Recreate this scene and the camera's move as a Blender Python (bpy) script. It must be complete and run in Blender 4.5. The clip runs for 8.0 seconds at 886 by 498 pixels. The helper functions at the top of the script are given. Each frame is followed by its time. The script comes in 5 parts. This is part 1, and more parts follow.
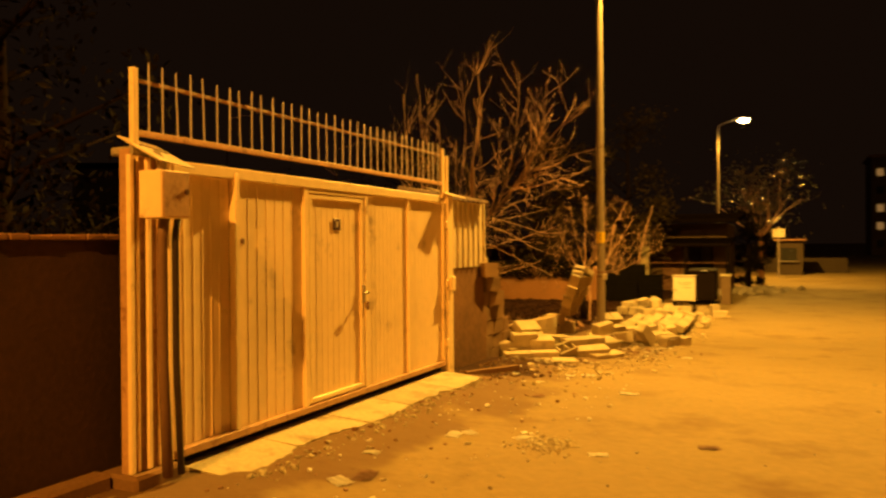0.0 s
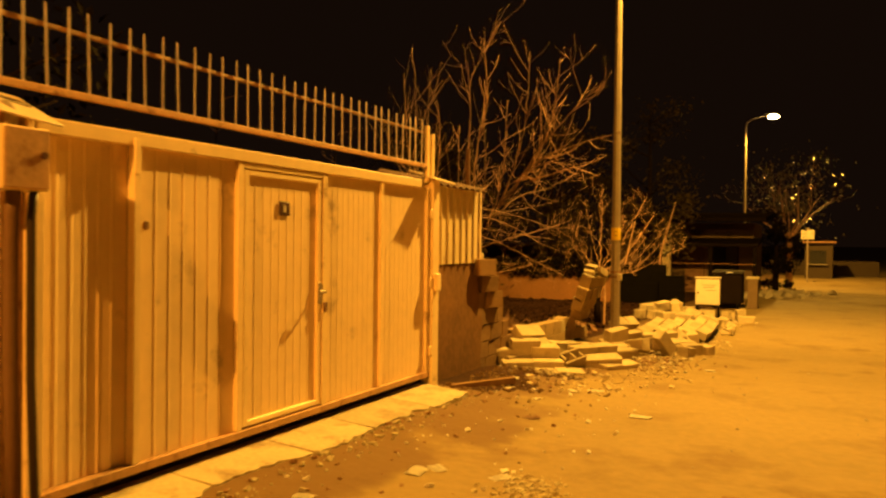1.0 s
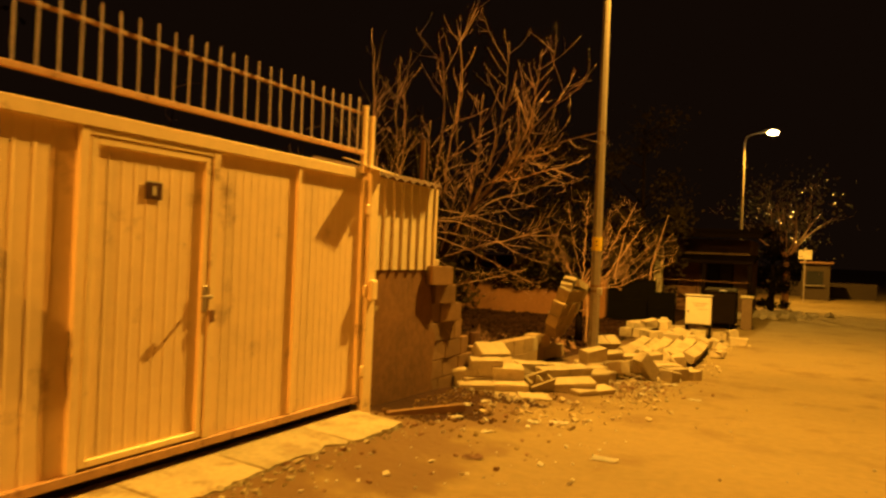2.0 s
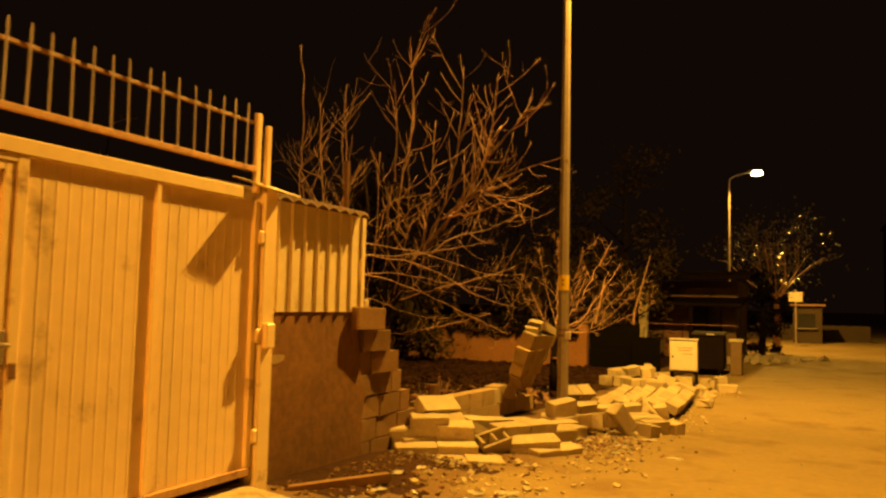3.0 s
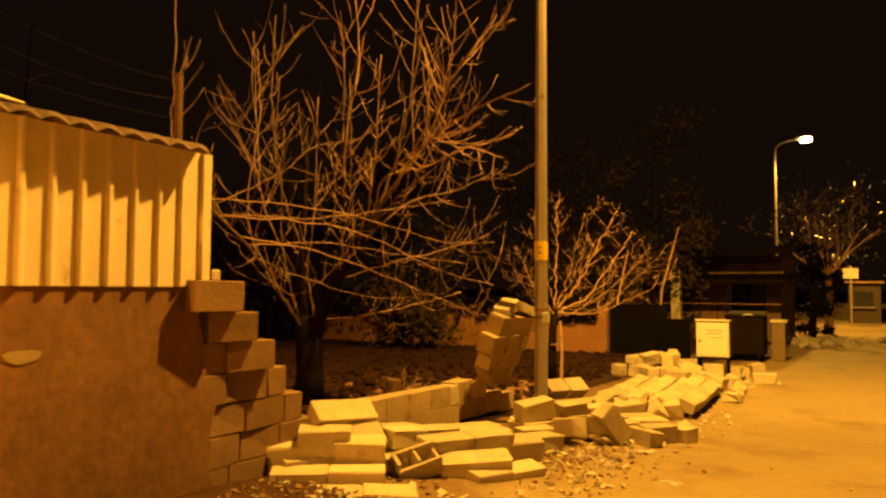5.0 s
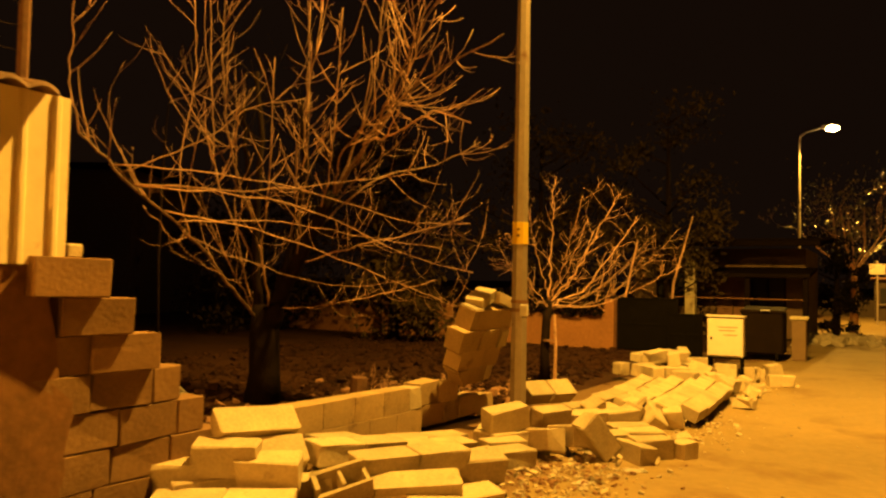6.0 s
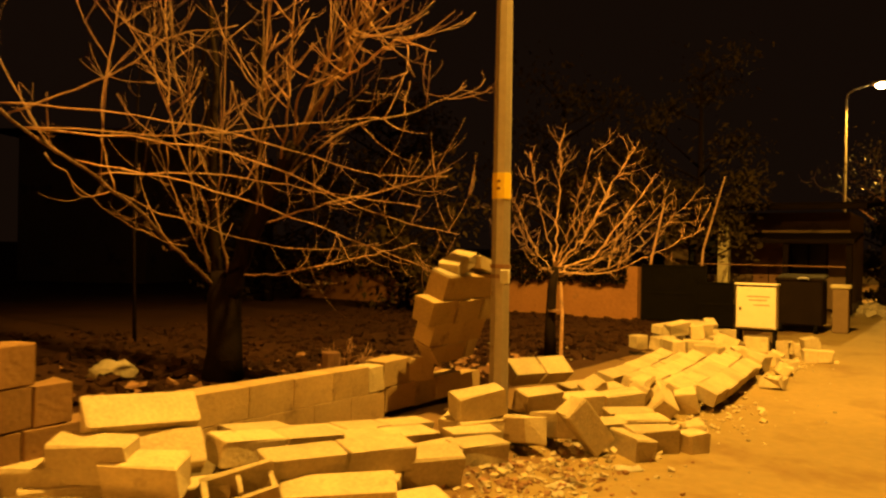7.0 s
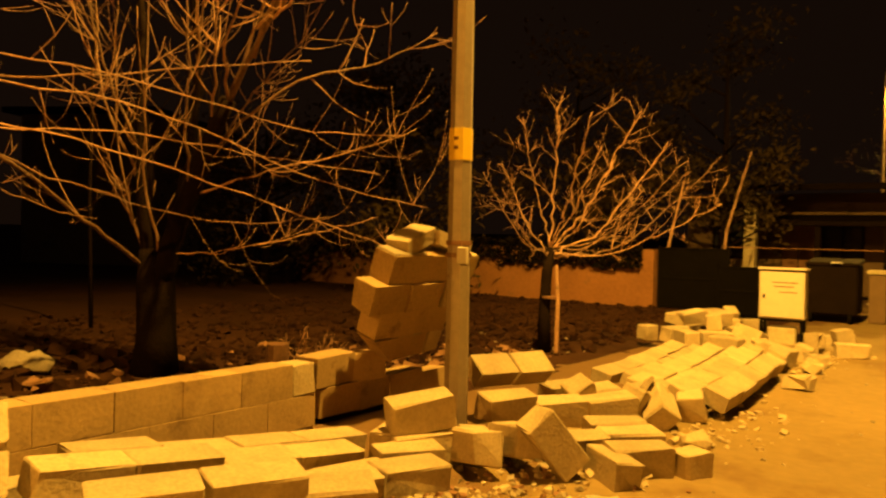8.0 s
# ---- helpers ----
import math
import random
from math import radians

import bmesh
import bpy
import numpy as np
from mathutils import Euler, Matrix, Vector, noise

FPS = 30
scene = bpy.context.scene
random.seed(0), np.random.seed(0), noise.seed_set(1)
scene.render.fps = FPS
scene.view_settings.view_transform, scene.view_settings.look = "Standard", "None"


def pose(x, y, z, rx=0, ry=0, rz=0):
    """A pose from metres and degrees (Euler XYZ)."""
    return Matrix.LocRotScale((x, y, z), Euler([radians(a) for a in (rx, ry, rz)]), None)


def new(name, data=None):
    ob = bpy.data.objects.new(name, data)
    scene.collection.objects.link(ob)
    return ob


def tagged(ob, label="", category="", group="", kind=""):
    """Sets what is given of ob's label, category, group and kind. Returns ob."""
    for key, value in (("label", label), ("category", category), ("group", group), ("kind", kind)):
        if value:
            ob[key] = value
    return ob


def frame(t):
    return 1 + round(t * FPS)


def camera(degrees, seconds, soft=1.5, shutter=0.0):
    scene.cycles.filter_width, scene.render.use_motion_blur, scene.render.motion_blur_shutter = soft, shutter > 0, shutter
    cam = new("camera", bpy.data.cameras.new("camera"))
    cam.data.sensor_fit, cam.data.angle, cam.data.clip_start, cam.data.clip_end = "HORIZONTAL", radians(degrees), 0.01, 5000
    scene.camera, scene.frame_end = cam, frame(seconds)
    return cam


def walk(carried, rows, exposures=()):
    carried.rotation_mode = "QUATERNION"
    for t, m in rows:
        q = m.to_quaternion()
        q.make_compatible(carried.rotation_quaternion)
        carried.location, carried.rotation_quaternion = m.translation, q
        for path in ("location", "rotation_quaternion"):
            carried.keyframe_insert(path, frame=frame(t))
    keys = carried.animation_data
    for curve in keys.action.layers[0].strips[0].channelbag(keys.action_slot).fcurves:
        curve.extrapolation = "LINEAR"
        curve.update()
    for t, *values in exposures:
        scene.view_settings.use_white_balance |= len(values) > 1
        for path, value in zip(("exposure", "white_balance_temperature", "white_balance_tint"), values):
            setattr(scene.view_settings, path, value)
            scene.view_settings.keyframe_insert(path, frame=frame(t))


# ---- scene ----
cam = camera(61.0, 8.0, 2.4, 0.4)
METRES, EYE, TILT, LEAN, TURN = 10.0, 1.875, 0.0, 0.0, 25.1
ROWS = [
    (0.0, 0.0, 0.0, 0.0, -0.0, -0.26, 0.41),
    (0.5, 0.0202, 0.0607, -0.0021, 4.25, -0.1, -0.32),
    (1.0, 0.0386, 0.1252, -0.0037, 1.63, -0.55, -0.65),
    (1.5, 0.0645, 0.1835, -0.0075, 3.83, 0.01, -1.16),
    (2.0, 0.0875, 0.2442, -0.0092, 1.42, 0.21, -2.43),
    (2.2, 0.1, 0.2732, -0.0096, 1.09, 2.29, -1.1),
    (3.3, 0.162, 0.392, -0.0208, 0.92, 4.71, -1.49),
    (3.5, 0.1762, 0.4156, -0.0196, 3.6, 5.39, -1.59),
    (4.0, 0.202, 0.47, -0.0221, 2.27, 4.47, -3.66),
    (4.5, 0.2262, 0.5267, -0.0266, 1.69, 6.47, -1.75),
    (4.7, 0.2363, 0.546, -0.0272, 3.74, 4.62, -0.7),
    (5.8, 0.2902, 0.6682, -0.0333, 4.91, 1.92, -0.3),
    (6.0, 0.2959, 0.6912, -0.0324, 5.79, 2.31, -1.14),
    (6.5, 0.3179, 0.7478, -0.0369, 4.85, 0.51, -0.46),
    (7.0, 0.3412, 0.8016, -0.0382, 8.6, -0.06, -0.97),
    (7.5, 0.3583, 0.8624, -0.0419, 7.5, -0.67, -1.32),
    (8.0, 0.3783, 0.9195, -0.0454, 10.68, -1.25, -1.18),
]
walk(cam, [(t, pose(0, 0, EYE, TILT, LEAN, TURN) @ pose(METRES * x, METRES * y, METRES * z, 90 + pitch, roll, yaw)) for t, x, y, z, yaw, pitch, roll in ROWS],
     exposures=((0.0, 0.0), (1.0, -0.08), (2.0, -0.3), (3.5, -0.3), (4.5, -0.1), (6.0, 0.0), (8.0, -0.05)))

# ---- night sky and street lamps ----
world = bpy.data.worlds.new("night")
world.use_nodes = True
scene.world = world
world.node_tree.nodes["Background"].inputs[0].default_value = (0.55, 0.26, 0.13, 1)
world.node_tree.nodes["Background"].inputs[1].default_value = 0.0115
SODIUM = (1.0, 0.50, 0.055)
# redder than the other lamps, to turn south-facing sides orange
REDDER_SODIUM = (1.0, 0.38, 0.03)
LAMP_POWER = 11000.0


# ---- materials ----
def material(name, colour, rough=0.8, metal=0.0, spread=0.25, grain=30.0, patch=2.0, bump=0.2, stain=None, stain_amount=0.5, spec=0.3):
    """Grain and patches of the colour, stains of a second colour, fine relief, a shift from piece to piece."""
    m = bpy.data.materials.new(name)
    m.use_nodes = True
    n, l = m.node_tree.nodes, m.node_tree.links
    b = n["Principled BSDF"]
    b.inputs["Roughness"].default_value, b.inputs["Metallic"].default_value = rough, metal
    b.inputs["Specular IOR Level"].default_value = spec
    co = n.new("ShaderNodeTexCoord")
    fine, wide = n.new("ShaderNodeTexNoise"), n.new("ShaderNodeTexNoise")
    fine.inputs["Scale"].default_value, fine.inputs["Detail"].default_value = grain, 6
    wide.inputs["Scale"].default_value, wide.inputs["Detail"].default_value = patch, 5
    geo = n.new("ShaderNodeNewGeometry")
    for t in (fine, wide):
        l.new(geo.outputs["Position"], t.inputs["Vector"])
    info = n.new("ShaderNodeObjectInfo")
    add = n.new("ShaderNodeMath")
    add.operation = "ADD"
    l.new(fine.outputs["Fac"], add.inputs[0])
    l.new(wide.outputs["Fac"], add.inputs[1])
    third = n.new("ShaderNodeMath")
    third.operation = "MULTIPLY_ADD"
    l.new(info.outputs["Random"], third.inputs[0])
    third.inputs[1].default_value = 0.5
    l.new(add.outputs[0], third.inputs[2])
    ramp = n.new("ShaderNodeMapRange")
    l.new(third.outputs[0], ramp.inputs["Value"])
    ramp.inputs["From Min"].default_value, ramp.inputs["From Max"].default_value = 0.75, 1.75
    ramp.inputs["To Min"].default_value, ramp.inputs["To Max"].default_value = 1 - spread, 1 + spread
    scale = n.new("ShaderNodeVectorMath")
    scale.operation = "SCALE"
    scale.inputs[0].default_value = colour
    l.new(ramp.outputs[0], scale.inputs["Scale"])
    out = scale.outputs[0]
    if stain:
        spots = n.new("ShaderNodeTexNoise")
        spots.inputs["Scale"].default_value, spots.inputs["Detail"].default_value = patch * 1.7, 8
        spots.inputs["Roughness"].default_value = 0.65
        l.new(geo.outputs["Position"], spots.inputs["Vector"])
        cut = n.new("ShaderNodeMapRange")
        l.new(spots.outputs["Fac"], cut.inputs["Value"])
        cut.inputs["From Min"].default_value, cut.inputs["From Max"].default_value = 0.66 - 0.25 * stain_amount, 0.78 - 0.2 * stain_amount
        mix = n.new("ShaderNodeMix")
        mix.data_type = "RGBA"
        l.new(cut.outputs[0], mix.inputs[0])
        l.new(out, mix.inputs[6])
        mix.inputs[7].default_value = (*stain, 1)
        out = mix.outputs[2]
    l.new(out, b.inputs["Base Color"])
    if bump:
        bp = n.new("ShaderNodeBump")
        bp.inputs["Strength"].default_value, bp.inputs["Distance"].default_value = bump, 0.02
        l.new(add.outputs[0], bp.inputs["Height"])
        l.new(bp.outputs[0], b.inputs["Normal"])
    return m


def glowing(name, colour, strength):
    m = bpy.data.materials.new(name)
    m.use_nodes = True
    b = m.node_tree.nodes["Principled BSDF"]
    b.inputs["Base Color"].default_value = (0.8, 0.8, 0.8, 1)
    b.inputs["Emission Color"].default_value = (*colour, 1)
    b.inputs["Emission Strength"].default_value = strength
    return m


DIRT = material("packed_dirt", (0.225, 0.158, 0.062), 0.9, spread=0.2, grain=11, patch=0.55, bump=0.35, stain=(0.165, 0.1, 0.037), stain_amount=0.5)
def damp_strip(m, colour):
    """A damp dark strip of bare earth, ragged at its edges, between the apron and the wheel tracks."""
    n, l = m.node_tree.nodes, m.node_tree.links
    b = n["Principled BSDF"]
    old = b.inputs["Base Color"].links[0].from_socket
    geo, sep, wob = n.new("ShaderNodeNewGeometry"), n.new("ShaderNodeSeparateXYZ"), n.new("ShaderNodeTexNoise")
    wob.inputs["Scale"].default_value, wob.inputs["Detail"].default_value = 1.3, 10
    l.new(geo.outputs["Position"], sep.inputs[0])
    l.new(geo.outputs["Position"], wob.inputs["Vector"])
    shift = n.new("ShaderNodeMath")
    shift.operation = "MULTIPLY_ADD"
    l.new(wob.outputs["Fac"], shift.inputs[0])
    shift.inputs[1].default_value = 2.6
    l.new(sep.outputs["X"], shift.inputs[2])
    edge = n.new("ShaderNodeMapRange")
    edge.interpolation_type = "SMOOTHSTEP"
    l.new(shift.outputs[0], edge.inputs["Value"])
    edge.inputs["From Min"].default_value, edge.inputs["From Max"].default_value = -1.6, -1.15
    edge.inputs["To Min"].default_value, edge.inputs["To Max"].default_value = 0.75, 0.0
    mix = n.new("ShaderNodeMix")
    mix.data_type = "RGBA"
    l.new(edge.outputs[0], mix.inputs[0])
    l.new(old, mix.inputs[6])
    mix.inputs[7].default_value = (*colour, 1)
    l.new(mix.outputs[2], b.inputs["Base Color"])


damp_strip(DIRT, (0.115, 0.058, 0.022))
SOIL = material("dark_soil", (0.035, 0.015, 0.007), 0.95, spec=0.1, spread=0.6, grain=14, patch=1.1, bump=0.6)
CONCRETE = material("pale_concrete", (0.40, 0.345, 0.22), 0.9, spread=0.25, grain=24, patch=2.6, bump=0.4, stain=(0.26, 0.19, 0.11), stain_amount=0.5)
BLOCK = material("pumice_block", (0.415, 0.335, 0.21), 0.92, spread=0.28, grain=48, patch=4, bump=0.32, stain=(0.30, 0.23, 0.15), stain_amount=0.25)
# duller and browner block colours for the courses still standing
LOWBLOCK = material("dull_orange_block", (0.37, 0.26, 0.13), 0.95, spread=0.25, grain=45, patch=3, bump=0.18, stain=(0.2, 0.13, 0.07), stain_amount=0.35)
BROWNBLOCK = material("brown_block", (0.20, 0.112, 0.05), 0.95, spread=0.25, grain=40, patch=3, bump=0.2, stain=(0.17, 0.1, 0.055), stain_amount=0.4)
MORTAR = material("mortar", (0.33, 0.28, 0.2), 0.95, spread=0.25, grain=40, patch=5, bump=0.6)
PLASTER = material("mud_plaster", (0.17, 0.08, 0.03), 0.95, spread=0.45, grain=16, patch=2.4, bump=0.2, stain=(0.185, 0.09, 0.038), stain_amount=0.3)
# darker copy of the mud plaster, with the south wall's shade in it
SHADEPLASTER = material("shaded_mud_plaster", (0.062, 0.03, 0.016), 0.95, spread=0.35, grain=22, patch=1.2, bump=0.2, stain=(0.045, 0.025, 0.015), stain_amount=0.4)
# tree shade put into a near-black colour; gate foot and wires share it
SHADEDARK = material("shade_dark", (0.013, 0.008, 0.005), 0.95, spec=0.05, spread=0.4, grain=40, patch=5, bump=0.5)
CREAM = material("cream_gate_paint", (0.83, 0.625, 0.37), 0.42, spread=0.1, grain=9, patch=1.3, bump=0.04, stain=(0.42, 0.29, 0.17), stain_amount=0.2, spec=0.4)
CREAM_FRAME = material("cream_frame_paint", (0.85, 0.66, 0.39), 0.4, spread=0.1, grain=12, patch=2, bump=0.04, stain=(0.33, 0.2, 0.1), stain_amount=0.15, spec=0.4)
# for rusty rails and lid, and for recess shade on the pillar core
RUSTSHADE = material("rust_and_shade_cream_paint", (0.46, 0.27, 0.14), 0.6, spread=0.3, grain=30, patch=5, bump=0.08, stain=(0.22, 0.1, 0.045), stain_amount=0.45)
STEEL = material("dull_grey_steel", (0.28, 0.23, 0.18), 0.5, 0.3, spread=0.2, grain=25, patch=3, bump=0.08, stain=(0.2, 0.12, 0.07), stain_amount=0.2)
SPIKE = material("pale_grey_paint", (0.55, 0.52, 0.54), 0.35, 0.4, spread=0.15, grain=25, patch=3, bump=0.05)
RUST = material("rusty_brown_steel", (0.19, 0.1, 0.055), 0.75, 0.2, spread=0.35, grain=30, patch=4, bump=0.2)
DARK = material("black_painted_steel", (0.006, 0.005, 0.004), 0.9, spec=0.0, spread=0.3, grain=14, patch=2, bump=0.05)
WHITE = material("off_white_enamel", (0.52, 0.46, 0.36), 0.45, spread=0.08, grain=12, patch=2, bump=0.03, stain=(0.4, 0.3, 0.2), stain_amount=0.15)
YELLOW = material("yellow_plastic", (0.75, 0.52, 0.03), 0.5, spread=0.08, bump=0)
PIPE = material("brown_plastic_pipe", (0.16, 0.09, 0.055), 0.55, spread=0.2, bump=0.05)
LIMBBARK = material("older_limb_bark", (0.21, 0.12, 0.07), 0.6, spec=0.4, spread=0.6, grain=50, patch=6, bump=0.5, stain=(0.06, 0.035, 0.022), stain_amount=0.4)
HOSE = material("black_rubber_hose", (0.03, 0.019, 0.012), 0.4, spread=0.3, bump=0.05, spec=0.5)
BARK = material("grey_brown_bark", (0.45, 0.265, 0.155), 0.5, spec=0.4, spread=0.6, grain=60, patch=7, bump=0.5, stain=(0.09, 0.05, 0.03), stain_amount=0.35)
SHEET = material("galvanised_corrugated_sheet", (0.68, 0.55, 0.36), 0.45, 0.0, spread=0.12, grain=14, patch=2.5, bump=0.05, stain=(0.36, 0.22, 0.12), stain_amount=0.2)
EAVE = material("sooty_roofing_sheet", (0.13, 0.07, 0.04), 0.8, spread=0.4, grain=25, patch=6, bump=0.3, stain=(0.22, 0.13, 0.07), stain_amount=0.3)
TILE = material("clay_tile", (0.24, 0.13, 0.07), 0.85, spread=0.3, grain=30, patch=4, bump=0.3)
PAPER = material("pale_litter", (0.62, 0.58, 0.5), 0.8, spread=0.2, bump=0.1)
# near-black foliage, the night's darkness put into its colour
LEAF = material("dark_evergreen_leaf", (0.009, 0.007, 0.004), 0.8, spec=0.03, spread=0.4, grain=20, patch=1, bump=0)
HOUSE = material("far_house_plaster", (0.13, 0.085, 0.05), 0.9, spread=0.2, grain=8, patch=0.6, bump=0.2, stain=(0.04, 0.027, 0.017), stain_amount=0.4)
# raised copy of the foliage, so far crowns look faintly lit
BACKLEAF = material("faintly_lit_leaf", (0.04, 0.028, 0.011), 0.8, spec=0.05, spread=0.5, grain=20, patch=1, bump=0)
# darker copy of the house plaster; the far buildings' dimness is in it
FARPLASTER = material("dim_far_plaster", (0.055, 0.037, 0.022), 0.9, spread=0.2, grain=8, patch=0.6, bump=0.2)
GLOSSLEAF = material("glossy_roadside_leaf", (0.085, 0.07, 0.03), 0.35, spec=0.6, spread=0.4, grain=20, patch=1, bump=0)
GLASSY = material("dark_window_glass", (0.02, 0.02, 0.02), 0.1, spread=0.1, bump=0, spec=0.6)
MAROON = material("maroon_plate_enamel", (0.075, 0.03, 0.025), 0.4, spread=0.15, bump=0)
BACKWALL = material("weathered_orange_plaster", (0.26, 0.118, 0.045), 0.95, spread=0.3, grain=14, patch=1.2, bump=0.3, stain=(0.12, 0.08, 0.05), stain_amount=0.35)
BINDARK = material("near_black_container", (0.010, 0.006, 0.004), 0.8, spec=0.04, spread=0.35, grain=20, patch=3, bump=0.1)
LITWIN = glowing("lit_window", (1.0, 0.5, 0.15), 0.2)
BRIGHTWIN = glowing("bright_lit_window", (1.0, 0.72, 0.3), 2.2)
# house roofs, posts and frames: darkness put into a near-black colour
DARKROOF = material("shaded_roof_sheet", (0.009, 0.006, 0.004), 1.0, spread=0.3, grain=10, patch=1, bump=0.2, spec=0.0)
BULB = glowing("sodium_lamp_glass", (1.0, 0.66, 0.2), 120.0)


# ---- building helpers ----
def thing(name, at, label, category, group="", kind="", turn=0.0):
    e = new(name)
    e.empty_display_size = 0.1
    e.matrix_world = pose(*at, 0, 0, turn)
    return tagged(e, label, category, group, kind)


def mesh_of(bm, mat):
    me = bpy.data.meshes.new("mesh")
    bm.normal_update()
    bm.to_mesh(me)
    bm.free()
    me.materials.append(mat)
    return me


def part(name, bm, mat, parent=None, label="", m=None, smooth=False):
    """One mesh under a thing or a part; its shape is given in the parent's own space."""
    me = bm if isinstance(bm, bpy.types.Mesh) else mesh_of(bm, mat)
    if smooth:
        me.shade_smooth()
    ob = new(name, me)
    if parent is not None:
        ob.parent = parent
    if m is not None:
        ob.matrix_local = m
    return tagged(ob, label)


def add_box(bm, lo, hi, bevel=0.0, m=None):
    lo, hi = Vector(lo), Vector(hi)
    r = bmesh.ops.create_cube(bm, size=1, matrix=Matrix.Translation((lo + hi) / 2) @ Matrix.Diagonal((*(hi - lo), 1)))
    vs = r["verts"]
    if bevel:
        es = list({e for v in vs for e in v.link_edges})
        r = bmesh.ops.bevel(bm, geom=es, offset=bevel, segments=1, affect="EDGES", profile=0.6)
        vs = r["verts"]
    if m is not None:
        bmesh.ops.transform(bm, matrix=m, verts=list(vs))
    return bm


def box(lo, hi, bevel=0.0):
    return add_box(bmesh.new(), lo, hi, bevel)


def add_tube(bm, points, radii, sides=6, cap=True):
    rings, n = [], len(points)
    points = [Vector(p) for p in points]
    up = None
    for i, p in enumerate(points):
        d = (points[min(i + 1, n - 1)] - points[max(i - 1, 0)]).normalized()
        if up is None:
            up = d.orthogonal().normalized()
        side = d.cross(up)
        side = side.normalized() if side.length > 1e-4 else d.orthogonal().normalized()
        up = side.cross(d).normalized()
        rings.append([bm.verts.new(p + radii[i] * (math.cos(a) * side + math.sin(a) * up)) for a in (2 * math.pi * k / sides for k in range(sides))])
    for a, b in zip(rings, rings[1:]):
        for k in range(sides):
            bm.faces.new((a[k], a[(k + 1) % sides], b[(k + 1) % sides], b[k]))
    if cap:
        bm.faces.new(rings[0][::-1])
        bm.faces.new(rings[-1])
    return bm


def tube(points, radii, sides=8):
    if not hasattr(radii, "__len__"):
        radii = [radii] * len(points)
    return add_tube(bmesh.new(), points, radii, sides)


def step(a, b, v):
    s = min(1.0, max(0.0, (v - a) / (b - a)))
    return s * s * (3 - 2 * s)


HEIGHTS = [(-60, 0.62), (0, 0.40), (4, 0.34), (8.5, 0.19), (12, 0.07), (16, -0.03), (22, 0.0), (50, -0.35), (3000, -0.35)]


def ground_z(x, y):
    z = HEIGHTS[-1][1]
    for (a, za), (b, zb) in zip(HEIGHTS, HEIGHTS[1:]):
        if y <= b:
            z = za + (zb - za) * max(0.0, (y - a) / (b - a))
            break
    z += 0.12 * step(-2.3, -3.7, x) * step(3.5, 8.0, y) * (1 - 0.4 * step(9.5, 12, y)) * (1 - step(13, 20, y))
    near = 1 - step(25, 60, abs(y - 8))
    z += near * (0.020 * noise.noise((x * 0.9, y * 0.9, 0)) + 0.008 * noise.noise((x * 3.3, y * 3.3, 5)))
    if x < -4.3:
        z += 0.05 * noise.noise((x * 1.3, y * 1.3, 9)) * near + 0.05
    return z


# ---- ground ----
def axis(spans):
    out = []
    for a, b, s in spans:
        out += list(np.arange(a, b, s))
    return out


def ground_sheet():
    xs = axis([(-2000, -60, 400), (-60, -12, 6), (-12, -6, 0.5), (-6, 2.5, 0.10), (2.5, 8, 0.5), (8, 60, 8), (60, 2001, 400)])
    ys = axis([(-2000, -60, 400), (-60, -2, 4), (-2, 22, 0.12), (22, 40, 1), (40, 100, 6), (100, 3001, 400)])
    bm = bmesh.new()
    grid = [[bm.verts.new((x, y, ground_z(x, y))) for x in xs] for y in ys]
    for j in range(len(ys) - 1):
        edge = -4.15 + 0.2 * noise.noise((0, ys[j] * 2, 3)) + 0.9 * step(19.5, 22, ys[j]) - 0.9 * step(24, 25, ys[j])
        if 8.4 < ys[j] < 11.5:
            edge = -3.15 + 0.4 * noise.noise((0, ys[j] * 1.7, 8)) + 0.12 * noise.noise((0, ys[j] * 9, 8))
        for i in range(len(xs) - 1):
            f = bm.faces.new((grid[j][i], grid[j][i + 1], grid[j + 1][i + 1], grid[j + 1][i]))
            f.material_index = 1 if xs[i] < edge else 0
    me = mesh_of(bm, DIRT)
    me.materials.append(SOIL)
    me.shade_smooth()
    return tagged(part("ground", me, DIRT), "unpaved dusty dirt street running into dark garden soil", "ground", kind="structure")


ground_sheet()


def ragged_slab(outline, z_of, thick, mat, name, label, category):
    bm = bmesh.new()
    top = [bm.verts.new((x, y, z_of(x, y))) for x, y in outline]
    low = [bm.verts.new((x + 0.01, y, z_of(x, y) - thick)) for x, y in outline]
    bm.faces.new(top)
    n = len(top)
    for i in range(n):
        bm.faces.new((top[i], low[i], low[(i + 1) % n], top[(i + 1) % n]))
    bmesh.ops.triangulate(bm, faces=bm.faces[:])
    bmesh.ops.recalc_face_normals(bm, faces=bm.faces[:])
    return tagged(part(name, bm, mat), label, category, kind="structure")


# ---- concrete apron before the gate ----
rim = [(-3.40 + 0.08 * noise.noise((y * 1.1, 0, 4)) + 0.06 * noise.noise((y * 5, 2, 4)) + 0.032 * noise.noise((y * 15, 6, 4)) + 0.10 * step(4.5, 8, y), y) for y in np.arange(3.9, 8.12, 0.03)]
for a, b in ((3.9, 4.72), (4.724, 5.61), (5.614, 6.40), (6.404, 7.33), (7.334, 8.12)):
    drop = random.uniform(0.0, 0.008)
    ragged_slab([(-3.86, b), (-3.86, a)] + [p for p in rim if a <= p[1] <= b], lambda x, y: 0.385 - drop - 0.035 * (x + 3.8) / 0.45, 0.2, CONCRETE, "pavement", "pale concrete apron with a crumbling edge before the gate", "apron")

